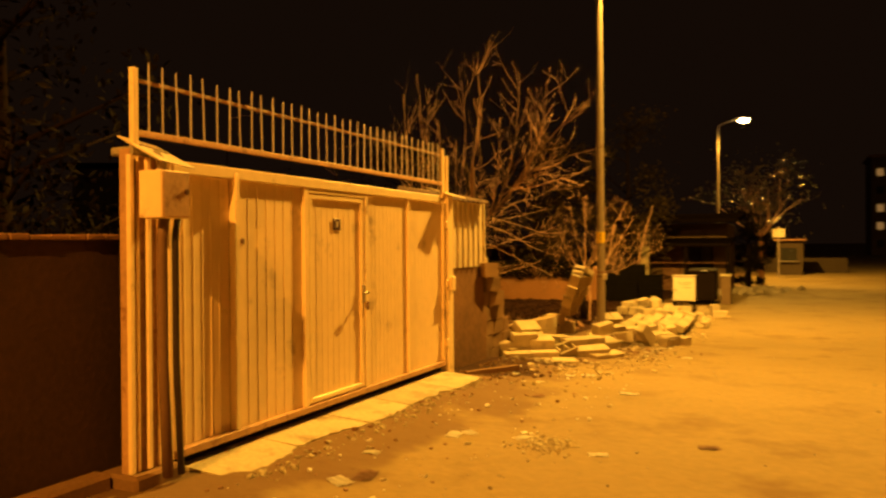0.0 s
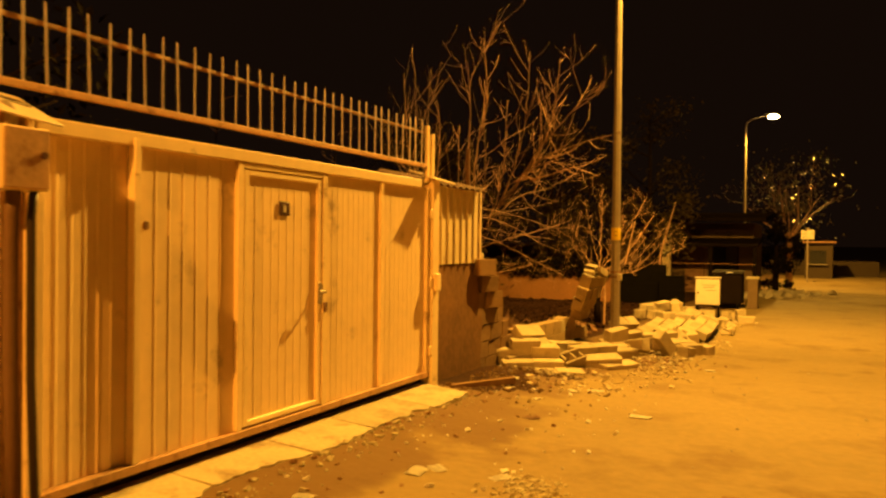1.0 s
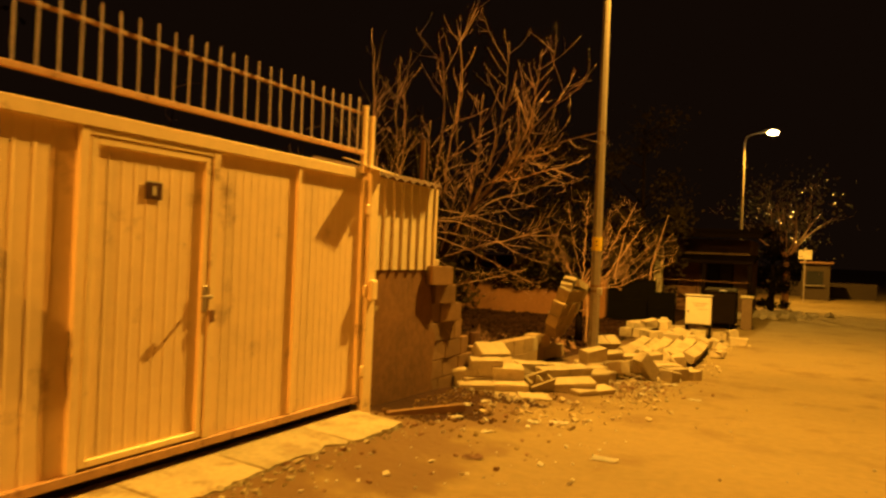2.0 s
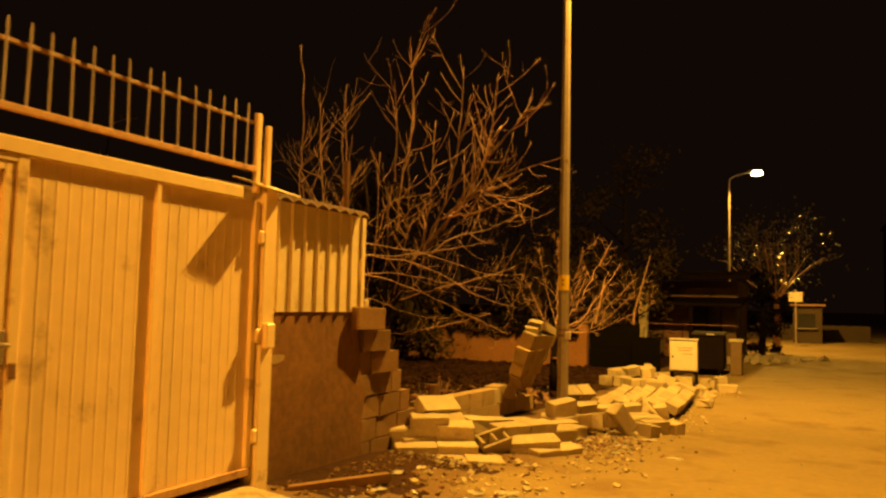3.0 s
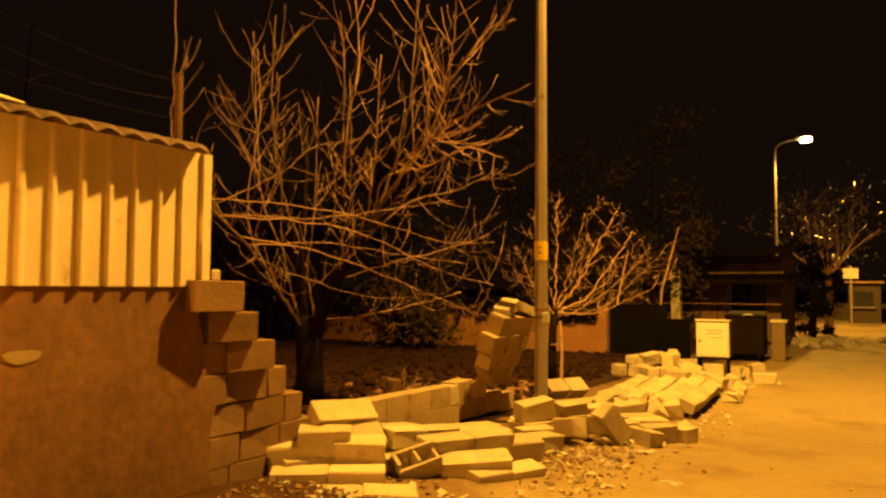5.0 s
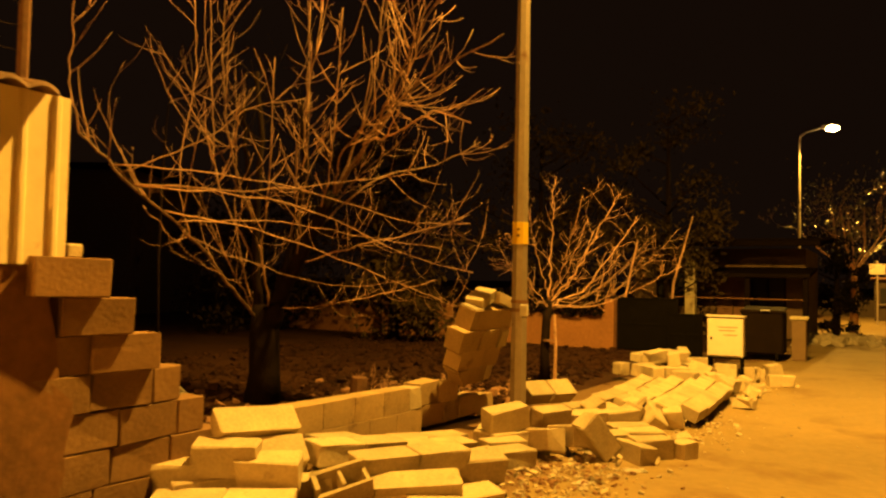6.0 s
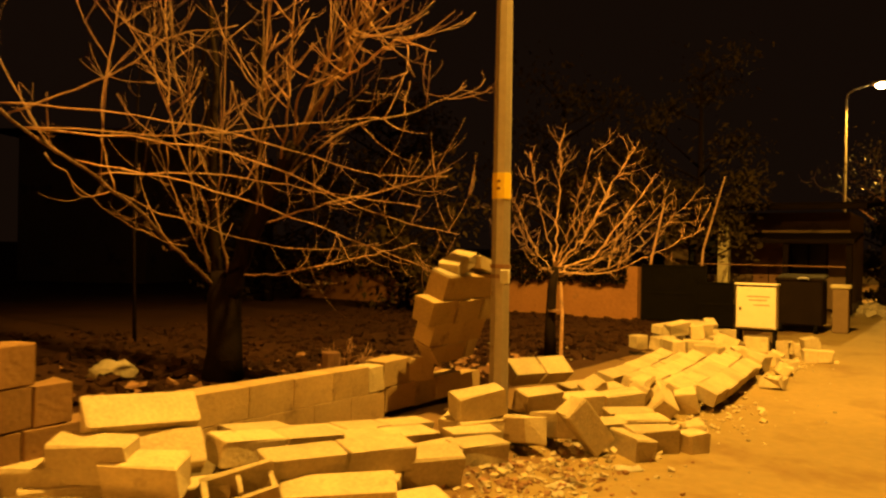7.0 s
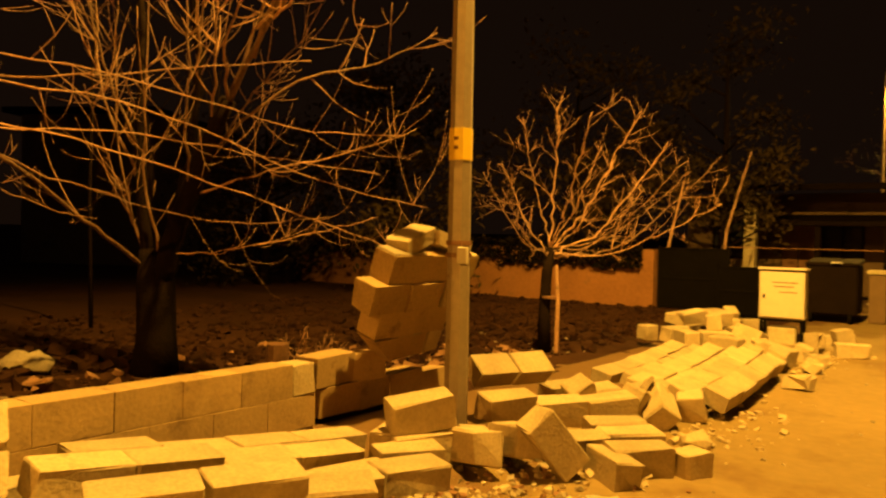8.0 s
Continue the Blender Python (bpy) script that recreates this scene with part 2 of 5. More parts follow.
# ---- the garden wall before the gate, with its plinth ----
tagged(part("wall_south", box((-4.35, -30, 0.0), (-4.05, 3.62, 1.93), 0.012), SHADEPLASTER), "low garden wall with rough brown mud plaster", "wall", kind="structure")
cope = bmesh.new()
for i in range(43):
    y = -2.0 + i * 0.13
    add_box(cope, (-4.37, y, 1.925), (-4.03 + 0.012 * random.random(), y + 0.126, 1.945 + 0.02 * random.random()), 0.008)
tagged(part("trim", cope, TILE), "uneven brick coping along the garden wall", "coping", kind="structure")
bm = bmesh.new()
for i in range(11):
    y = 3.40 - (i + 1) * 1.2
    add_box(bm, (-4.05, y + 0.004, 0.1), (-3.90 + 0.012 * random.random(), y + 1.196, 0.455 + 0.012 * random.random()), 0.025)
tagged(part("baseboard", bm, BROWNBLOCK), "low concrete plinth along the foot of the wall", "plinth", kind="structure")
part("ledge", box((-4.04, 3.40, 0.2), (-3.70, 3.80, 0.445), 0.02), BROWNBLOCK, bpy.data.objects["baseboard"])

# ---- gate ----
GX, GB, GT = -3.80, 0.46, 2.46
gate = thing("metal_gate", (GX, 3.8, 0.4), "cream painted sheet metal yard gate with a closed wicket door", "gate")


def block_of(t, name, lo, hi, mat, parent=None, label="", bevel=0.004):
    """A bevelled bar of the thing t, given in the world's metres."""
    o = t.matrix_world.translation
    return part(name, box(Vector(lo) - o, Vector(hi) - o, bevel), mat, parent or t, label)


def ribbed(y0, y1, z0, z1, count, rib, depth, margin=0.08, flip=1):
    """A sheet in the y-z plane with upright pressed ribs, 4 mm thick."""
    prof, gap = [(y0, 0.0)], (y1 - y0 - 2 * margin) / max(1, count - 1)
    for i in range(count):
        c = y0 + margin + i * gap
        prof += [(c - rib, 0.0), (c - rib * 0.4, depth), (c + rib * 0.4, depth), (c + rib, 0.0)]
    prof.append((y1, 0.0))
    bm = bmesh.new()
    cols = [[bm.verts.new((flip * x + dx, y, z)) for dx in (0, -0.004) for z in (z0, z1)] for y, x in prof]
    for a, b in zip(cols, cols[1:]):
        bm.faces.new((a[0], b[0], b[1], a[1]))
        bm.faces.new((a[2], a[3], b[3], b[2]))
        bm.faces.new((a[1], b[1], b[3], a[3]))
        bm.faces.new((a[0], a[2], b[2], b[0]))
    return bm


def at(t, bm, x=0.0):
    o = t.matrix_world.translation
    bmesh.ops.translate(bm, verts=bm.verts[:], vec=Vector((x, 0, 0)) - Vector(o))
    return bm


BARS = [3.82, 4.44, 5.32, 6.31, 7.19, 8.10]
block_of(gate, "bottom_rail", (GX - 0.03, 3.80, GB - 0.008), (GX + 0.034, 8.12, GB + 0.045), RUSTSHADE)
block_of(gate, "top_rail", (GX - 0.03, 3.80, GT - 0.08), (GX + 0.036, 7.93, GT), CREAM_FRAME)
# near-black bar draws the shaded gap under the bottom rail
block_of(gate, "sill", (GX - 0.11, 3.80, GB - 0.078), (GX - 0.05, 8.12, GB - 0.010), SHADEDARK)
for y, w in zip(BARS, (0.026, 0.026, 0.028, 0.03, 0.017, 0.026)):
    block_of(gate, "upright", (GX - 0.035, y - w, GB + 0.045), (GX + 0.028, y + w, GT - 0.08), CREAM_FRAME)
part("panel", at(gate, ribbed(3.85, 4.41, GB + 0.045, GT - 0.08, 5, 0.014, 0.004, 0.1), GX - 0.032), CREAM, gate)
part("panel", at(gate, ribbed(4.47, 5.29, GB + 0.045, GT - 0.08, 6, 0.011, 0.0034, 0.13), GX - 0.008), CREAM, gate)
part("panel", at(gate, ribbed(6.34, 7.173, GB + 0.045, GT - 0.08, 9, 0.008, 0.0018, 0.1), GX + 0.002), CREAM, gate)
part("panel", at(gate, ribbed(7.207, 8.074, GB + 0.045, GT - 0.08, 9, 0.008, 0.0018, 0.1), GX - 0.004), CREAM, gate)
door = part("wicket_door", at(gate, ribbed(5.41, 6.22, 0.56, 2.29, 8, 0.011, 0.0024, 0.09), GX - 0.004), CREAM, gate, "narrow ribbed wicket door in the gate")
for lo, hi in (((GX - 0.02, 5.36, 0.52), (GX + 0.02, 5.41, 2.335)), ((GX - 0.02, 6.22, 0.52), (GX + 0.02, 6.27, 2.335)), ((GX - 0.02, 5.41, 2.29), (GX + 0.02, 6.22, 2.335)), ((GX - 0.02, 5.41, 0.52), (GX + 0.02, 6.22, 0.56))):
    block_of(gate, "door_frame", lo, hi, CREAM_FRAME, door)
block_of(gate, "lintel", (GX - 0.03, 5.348, 2.337), (GX + 0.026, 6.28, GT - 0.082), CREAM_FRAME)
block_of(gate, "jamb", (GX - 0.03, 6.271, GB + 0.045), (GX + 0.012, 6.281, 2.336), CREAM_FRAME, bevel=0)
block_of(gate, "jamb", (GX - 0.03, 5.348, GB + 0.045), (GX + 0.012, 5.359, 2.336), CREAM_FRAME, bevel=0)
block_of(gate, "lock_plate", (GX + 0.02, 6.225, 1.33), (GX + 0.03, 6.265, 1.5), STEEL, door)
o = gate.matrix_world.translation
part("handle", tube([Vector(p) - o for p in ((GX + 0.03, 6.245, 1.43), (GX + 0.085, 6.243, 1.43), (GX + 0.088, 6.22, 1.432), (GX + 0.082, 6.165, 1.428))], 0.012, 8), STEEL, door, "dull steel lever handle")
block_of(gate, "bolt", (GX + 0.028, 6.285, 1.26), (GX + 0.045, 6.325, 1.34), RUST)
plate = block_of(gate, "number_plate", (GX + 0.002, 5.752, 2.02), (GX + 0.008, 5.876, 2.125), MAROON, door, "small dark maroon enamel number plate")
block_of(gate, "plate_mark", (GX + 0.009, 5.800, 2.045), (GX + 0.011, 5.828, 2.10), WHITE, plate, bevel=0)
block_of(gate, "cover_disc", (GX - 0.010, 4.51, 1.895), (GX + 0.004, 4.545, 1.94), RUST)
block_of(gate, "hinge_flap", (GX + 0.03, 4.40, 2.21), (GX + 0.05, 4.44, 2.42), CREAM_FRAME)
for z in (0.72, 1.42, 2.12):
    block_of(gate, "hinge", (GX + 0.03, 8.10, z - 0.05), (GX + 0.06, 8.15, z + 0.05), CREAM_FRAME, bevel=0.012)

# ---- gate pillars ----
left = thing("gate_pillar", (-3.8, 3.6, 0.4), "cream sheet-clad gate pillar with a bent tin cap", "pillar", "gate pillars")
# browner core puts the shade between the ribs into its colour
block_of(left, "core", (-3.87, 3.44, 0.43), (-3.785, 3.77, 2.50), RUSTSHADE)
for a, c, x in ((3.415, 3.455, -3.752), (3.49, 3.512, -3.768), (3.56, 3.60, -3.758), (3.655, 3.68, -3.768), (3.735, 3.775, -3.756)):
    block_of(left, "rib", (-3.79, a, 0.45), (x, c, 2.46), CREAM_FRAME, bevel=0.008)
tin = add_box(bmesh.new(), (-0.10, -0.15, -0.006), (0.26, 0.22, 0.006), 0.003, pose(-0.02, 0.0, 2.13, -4, 27, 6))
part("cap", tin, SHEET, left, "thin bent tin cap plate")
part("cap_block", box((-0.16, -0.15, 2.06), (0.03, 0.17, 2.115), 0.01), MORTAR, left)

meter = thing("meter_box", (-3.60, 3.59, 2.06), "small cream steel meter box fixed to the gate pillar", "meter box")
part("body", box((-0.135, -0.12, 0), (0.055, 0.12, 0.30), 0.006), CREAM_FRAME, meter)
part("lid", box((0.055, -0.112, 0.008), (0.066, 0.112, 0.292), 0.004), RUSTSHADE, meter, "brown weathered lid")
part("lock", tube([(0.066, 0.08, 0.17), (0.078, 0.08, 0.17)], 0.018, 8), MAROON, meter)
part("conduit", tube([(-0.06, 0.0, 0.30), (-0.06, 0.0, 0.37), (-0.12, 0.0, 0.42)], 0.03, 8), STEEL, meter)
for i, (y, x, r) in enumerate(((0.0, -0.04, 0.034), (0.085, -0.01, 0.022))):
    part("pipe", tube([(x, y, 0.02), (x - 0.03, y + 0.005, -0.12), (x - 0.035, y + 0.01, -0.9), (x - 0.02, y + 0.03, -1.66)], r, 8), PIPE if i == 0 else HOSE, meter, "", None, True)

right = thing("gate_pillar", (-3.8, 8.22, 0.35), "slim cream steel gate post with a bent tin cap", "pillar", "gate pillars")
block_of(right, "post", (-3.86, 8.15, 0.2), (-3.745, 8.29, 2.50), CREAM_FRAME, bevel=0.008)
block_of(right, "stop", (-3.745, 8.16, 1.33), (-3.70, 8.26, 1.51), CREAM_FRAME, bevel=0.01)
block_of(right, "backing", (-4.02, 8.155, 0.3), (-3.86, 8.285, 2.49), CREAM_FRAME)
part("cap", add_box(bmesh.new(), (-0.16, -0.17, -0.006), (0.23, 0.16, 0.006), 0.003, pose(-0.03, 0.0, 2.165, -3, 17, -4)), SHEET, right, "thin bent tin cap plate")

# ---- fence over the gate ----
fence = thing("spiked_fence", (GX, 3.5, 2.5), "thin grey steel spikes on two cream rails above the gate", "fence")
block_of(fence, "post", (GX - 0.02, 3.475, 2.44), (GX + 0.02, 3.52, 3.02), CREAM_FRAME)
block_of(fence, "post", (GX - 0.02, 8.075, 2.44), (GX + 0.02, 8.12, 3.02), CREAM_FRAME)
block_of(fence, "post", (GX - 0.02, 8.19, 2.44), (GX + 0.02, 8.23, 2.95), CREAM_FRAME)
block_of(fence, "lower_rail", (GX - 0.018, 3.52, 2.59), (GX + 0.018, 8.075, 2.628), RUSTSHADE)
block_of(fence, "upper_rail", (GX - 0.034, 3.52, 2.937), (GX - 0.009, 8.075, 2.962), RUSTSHADE)
spike_mesh = mesh_of(tube([(0, 0, 0), (0, 0, 0.42), (0, 0, 0.45)], [0.0066, 0.0066, 0.004], 6), SPIKE)
for i in range(35):
    y = 0.12 + i * 0.1285 + random.uniform(-0.008, 0.008)
    part("spike", spike_mesh, SPIKE, fence, "", pose(0.0, y, 0.115 + random.uniform(-0.012, 0.012), random.uniform(-1.2, 1.2), random.uniform(-1, 1), 0))

# ---- corrugated screen on the broken wall ----
screen = thing("corrugated_screen", (-4.0, 9.1, 1.55), "upright corrugated sheet screen on the wall under a wavy eave", "screen")
part("sheet", at(screen, ribbed(8.33, 9.87, 1.585, 2.46, 9, 0.026, 0.019, 0.075), -3.966), SHEET, screen)
block_of(screen, "batten", (-4.05, 8.33, 2.30), (-3.975, 9.86, 2.35), RUST)
bm = bmesh.new()
cols = []
for i in range(98):
    y = 8.27 + i * 0.0151
    w = 0.033 * abs(math.sin((y - 8.27) * math.pi / 0.163)) - 0.012
    sag = 0.006 * noise.noise((y * 4, 0, 2))
    cols.append([bm.verts.new((x + sag, y, z + w + sag)) for x, z in ((-4.5, 2.61), (-3.855, 2.472), (-3.845, 2.447), (-3.86, 2.445), (-4.5, 2.585))])
for a, b in zip(cols, cols[1:]):
    for k in range(5):
        bm.faces.new((a[k], b[k], b[(k + 1) % 5], a[(k + 1) % 5]))
part("eave", at(screen, bm), EAVE, screen, "wavy rust-brown roofing sheet eave")

wires = thing("wire_fence", (-4.06, 9.66, 2.4), "rusty steel post with thin sagging wires strung to the gate", "fence")
part("post", tube([(0, 0, -0.1), (0, 0, 0.57)], 0.028, 6), RUST, wires)
for z0, z1, sag in ((0.52, 0.53, 0.05), (0.40, 0.38, 0.07), (0.27, 0.25, 0.04)):
    part("wire", tube([(0.0, 0.0, z0), (0.06, -0.36, z0 - sag * 0.7), (0.13, -0.72, (z0 + z1) / 2 - sag), (0.19, -1.08, z1 - sag * 0.7), (0.25, -1.44, z1)], 0.002, 5), SHADEDARK, wires, "", None, True)

# ---- broken wall beyond the gate ----
COURSE = 0.209


def block_mesh(seed, l=0.39, w=0.185, h=0.195, chip=0.009, cut=0.012, mat=BLOCK):
    """A hollow-core masonry block with worn edges; a corner may be broken off."""
    r = random.Random(seed)
    bm = box((-w / 2, -l / 2, -h / 2), (w / 2, l / 2, h / 2), cut)
    for v in bm.verts:
        v.co += Vector((r.uniform(-chip, chip), r.uniform(-chip, chip), r.uniform(-chip, chip)))
    if r.random() < 0.45:
        c = Vector((r.choice((-1, 1)) * w / 2, r.choice((-1, 1)) * l / 2, r.choice((-1, 1)) * h / 2))
        for v in bm.verts:
            d = (v.co - c).length
            if d < 0.03:
                v.co -= c.normalized() * r.uniform(0.02, 0.05)
    return mesh_of(bm, mat)


FULL = [block_mesh(i) for i in range(10)]
SET = [block_mesh(20 + i, 0.397, 0.19, 0.204, 0.0035, 0.006, BROWNBLOCK) for i in range(6)]
SETHALF = [block_mesh(30 + i, 0.197, 0.19, 0.204, 0.0035, 0.006, BROWNBLOCK) for i in range(4)]
LOW = [block_mesh(60 + i, 0.398, 0.205, 0.145, 0.006, 0.008) for i in range(6)]
DULLSET = [block_mesh(90 + i, 0.399, 0.19, 0.207, 0.002, 0.003, LOWBLOCK) for i in range(6)]
HALF = [block_mesh(40 + i, 0.20) for i in range(5)]
CHUNK = [block_mesh(70 + i, r, 0.16, 0.13, 0.028, 0.02) for i, r in enumerate((0.16, 0.22, 0.27, 0.13, 0.19))]


def hollow_mesh(seed, l):
    """A broken hollow block: thin shells and a web round two open cells."""
    r = random.Random(seed)
    w, h, t = 0.185, 0.19, 0.03
    bm = bmesh.new()
    for lo, hi in (((-w / 2, -l / 2, -h / 2), (-w / 2 + t, l / 2, h / 2)), ((w / 2 - t, -l / 2, -h / 2), (w / 2, l / 2, h / 2 - 0.04)),
                   ((-w / 2 + t, -l / 2, -h / 2), (w / 2 - t, -l / 2 + t, h / 2)), ((-w / 2 + t, l / 2 - t, -h / 2), (w / 2 - t, l / 2, h / 2 - 0.06)),
                   ((-w / 2 + t, -t / 2, -h / 2), (w / 2 - t, t / 2, h / 2 - 0.02)), ((-w / 2 + t, -l / 2 + t, -h / 2), (w / 2 - t, -t / 2, -h / 2 + t))):
        add_box(bm, lo, hi)
    for v in bm.verts:
        v.co += Vector((r.uniform(-1, 1), r.uniform(-1, 1), r.uniform(-1, 1))) * 0.006
    return mesh_of(bm, BLOCK)


HOLLOW = [hollow_mesh(5, 0.36), hollow_mesh(6, 0.24)]

bm = bmesh.new()
prof = [(8.29, 0.0), (8.29, 1.60)]
zs = list(np.arange(1.6, -0.01, -0.1))
prof += [(9.83 + 0.09 * noise.noise((z * 3.1, 1, 0)) + 0.05 * noise.noise((z * 9, 5, 0)) + (0.10 if z < 0.9 else 0.0), z) for z in zs]
f = [bm.verts.new((-3.975 + 0.006 * noise.noise((y * 3, z * 3, 0)), y, z)) for y, z in prof]
b = [bm.verts.new((-4.16, y, z)) for y, z in prof]
bm.faces.new(f[::-1])
for i in range(len(f)):
    bm.faces.new((f[i], f[(i + 1) % len(f)], b[(i + 1) % len(f)], b[i]))
bmesh.ops.triangulate(bm, faces=bm.faces[:])
bmesh.ops.recalc_face_normals(bm, faces=bm.faces[:])
wall_e = tagged(part("wall_east", bm, PLASTER), "brown mud-plastered garden wall broken off in block steps", "wall", kind="structure")
for y, z, wide, tall, seed in ((8.62, 1.22, 0.10, 0.035, 1),):
    scar = bmesh.new()
    ring = [scar.verts.new((-3.971, y + wide * math.cos(a) * (1 + 0.4 * noise.noise((a, seed, 0))), z + tall * math.sin(a) * (1 + 0.4 * noise.noise((a, seed, 4))))) for a in (k * 0.4488 for k in range(14))]
    scar.faces.new(ring)
    back = [scar.verts.new(v.co - Vector((0.012, 0, 0))) for v in ring]
    for k in range(14):
        scar.faces.new((ring[k - 1], back[k - 1], back[k], ring[k]))
    bmesh.ops.recalc_face_normals(scar, faces=scar.faces[:])
    part("plaster_scar", scar, LOWBLOCK, wall_e)
ENDS = [(1.628, 10.07), (1.419, 10.26), (1.21, 10.45), (1.0, 10.66), (0.79, 10.85), (0.58, 11.0), (0.37, 11.3)]
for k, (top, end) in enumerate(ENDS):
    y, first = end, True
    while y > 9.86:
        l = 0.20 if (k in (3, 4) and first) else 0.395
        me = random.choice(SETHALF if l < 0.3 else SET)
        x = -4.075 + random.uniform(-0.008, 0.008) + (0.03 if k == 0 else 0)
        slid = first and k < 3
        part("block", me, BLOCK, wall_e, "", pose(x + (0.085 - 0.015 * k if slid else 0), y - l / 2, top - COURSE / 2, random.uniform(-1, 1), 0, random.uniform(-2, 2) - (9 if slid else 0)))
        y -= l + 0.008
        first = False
part("brick_end", add_box(bmesh.new(), (-4.09, 9.885, 1.628), (-3.97, 9.975, 1.70), 0.008), BLOCK, wall_e)

low = thing("low_wall", (-4.08, 12.3, 0.1), "low stump of a fallen block wall, two courses left", "wall", kind="structure")
for k in range(3):
    y = 11.22 + (0.2 if k % 2 else 0.0)
    while y < 13.36:
        l = min(0.395, 13.42 - y)
        if l > 0.1:
            top = 0.60 - 0.04 * (y - 11.4) / 2 - k * COURSE
            me = random.choice(DULLSET if l > 0.3 else HALF)
            part("block", me, BLOCK, low, "", Matrix.Translation((0.0, y + l / 2 - 12.3, top - COURSE / 2 - 0.1)) @ pose(0, 0, 0, -1.1, 0, random.uniform(-0.8, 0.8)))
        y += 0.400
for y, z, rz in ((13.66, 0.46, 4), (13.98, 0.44, -7), (13.72, 0.25, -3), (14.1, 0.24, 3), (14.45, 0.24, 0), (14.8, 0.2, 0)):
    part("block", random.choice(DULLSET), BLOCK, low, "", pose(-0.09, y - 12.3 + 0.04, z - 0.1, 0, random.uniform(-4, 4), rz))

stub = thing("leaning_wall_stub", (-4.0, 14.2, 0.50), "cracked piece of block wall leaning out over its stump", "wall stub", turn=0)
LEAN_M = pose(0, 0, 0, 0, 19, 0)
COURSES = (
    # rows of blocks along the wall, from the broken foot up: start and end of each, its slip outward and its twist
    (((-0.10, 0.29), (0.30, 0.50)), -0.05, 3), (((-0.36, 0.03), (0.04, 0.43)), 0.0, -2),
    (((-0.56, -0.17), (-0.16, 0.23), (0.24, 0.44)), 0.03, 2), (((-0.40, -0.01), (0.0, 0.39), (0.40, 0.60)), 0.01, -3),
)
for k, (spans, slip, twist) in enumerate(COURSES):
    for a, b in spans:
        me = random.choice(DULLSET if b - a > 0.35 else HALF)
        part("block", me, BLOCK, stub, "", LEAN_M @ pose(slip + random.uniform(-0.008, 0.008), (a + b) / 2, 0.11 + k * 0.207, random.uniform(-1, 1), random.uniform(-2, 2), random.uniform(-2, 2) + twist) @ Matrix.Diagonal((1, (b - a) / (0.39 if b - a > 0.35 else 0.20), 1, 1)))
for y, z, x, rx, ry, rz in ((-0.10, 0.90, -0.05, 14, -10, 10), (0.24, 0.90, 0.02, -12, -16, -9)):
    part("block", random.choice(FULL), BLOCK, stub, "", LEAN_M @ pose(x, y, z, rx, ry, rz) @ Matrix.Diagonal((1, 0.95, 0.6, 1)))
for y, z in ((0.02, 0.21), (-0.28, 0.418), (0.2, 0.625), (-0.2, 0.835)):
    part("mortar_lump", add_box(bmesh.new(), (-0.088, y - 0.2, z - 0.012), (0.088, y + 0.16, z + 0.014), 0.008, LEAN_M), MORTAR, stub)
wedge = bmesh.new()
for x in (-0.09, 0.09):
    for y, z in ((-0.36, 0.20), (-0.10, 0.20), (-0.10, 0.0)):
        wedge.verts.new(LEAN_M @ Vector((x, y, z)))
bmesh.ops.convex_hull(wedge, input=wedge.verts[:])
part("broken_corner", wedge, LOWBLOCK, stub)

# ---- fallen wall sections and loose blocks ----
FALLEN = "loose fallen wall blocks"


def settle(x, y, z):
    """Blocks on the ground lie lower by their thinness; those on the heap keep their upper face."""
    return -0.022 if z - ground_z(x, y) < 0.14 else 0.02


def loose(x, y, z, rx=0, ry=0, rz=0, kind="full", label="loose grey pumice block fallen from the wall"):
    me = random.choice({"full": FULL, "half": HALF, "chunk": CHUNK, "hollow": HOLLOW}[kind])
    ob = new("masonry_block", me)
    ob.matrix_world = pose(x, y, z, rx, ry, rz)
    return tagged(ob, label, "block", FALLEN)


def section(label, rows):
    """Courses of a wall that fell flat: each row is start, end and a sideways tilt; blocks lie along it."""
    a0 = Vector(rows[0][0])
    t = thing("fallen_wall_section", a0, label, "fallen wall", "fallen wall sections")
    for start, end, tilt, first in rows:
        a, d = Vector(start), Vector(end) - Vector(start)
        n = max(1, round(d.length / 0.4))
        rz = math.degrees(math.atan2(-d.x, d.y))
        rx = math.degrees(math.atan2(d.z, math.hypot(d.x, d.y)))
        bend = math.degrees(8 * first / max(d.length, 0.1)) / n
        for i in range(n):
            u = (i + 0.5) / n
            c = a + d * u - a0 + Vector((first * 4 * u * (1 - u), 0, settle(*(a + d * u))))
            part("block", random.choice(LOW), BLOCK, t, "", pose(*c, rx + random.uniform(-1, 1) * (1 + 14 * first), tilt + random.uniform(-2, 2) * (1 + 14 * first), rz + bend * (i + 0.5 - n / 2) + random.uniform(-2, 2)) @ Matrix.Diagonal((random.uniform(0.93, 1.03), (d.length / n) / 0.4, 1, 1)))
    return t


section("section of block courses fallen flat beside the low wall", [
    ((-3.80, 11.66, 0.33), (-3.52, 13.30, 0.17), 2, 0.0),
    ((-3.58, 11.40, 0.36), (-3.26, 13.00, 0.20), 7, 0.0),
    ((-3.27, 11.47, 0.31), (-2.90, 12.27, 0.28), 6, 0.0),
    ((-3.08, 12.42, 0.19), (-2.81, 13.20, 0.16), 5, 0.0),
])
section("pair of joined blocks tipped over on the rubble", [((-3.13, 11.47, 0.22), (-2.72, 11.90, 0.22), 20, 0.0), ((-2.86, 11.52, 0.12), (-2.57, 12.14, 0.11), 10, 0.0)])
section("short row of joined blocks tilted against the broken wall end", [((-3.88, 10.82, 0.60), (-3.71, 11.38, 0.55), 44, 0.0)])
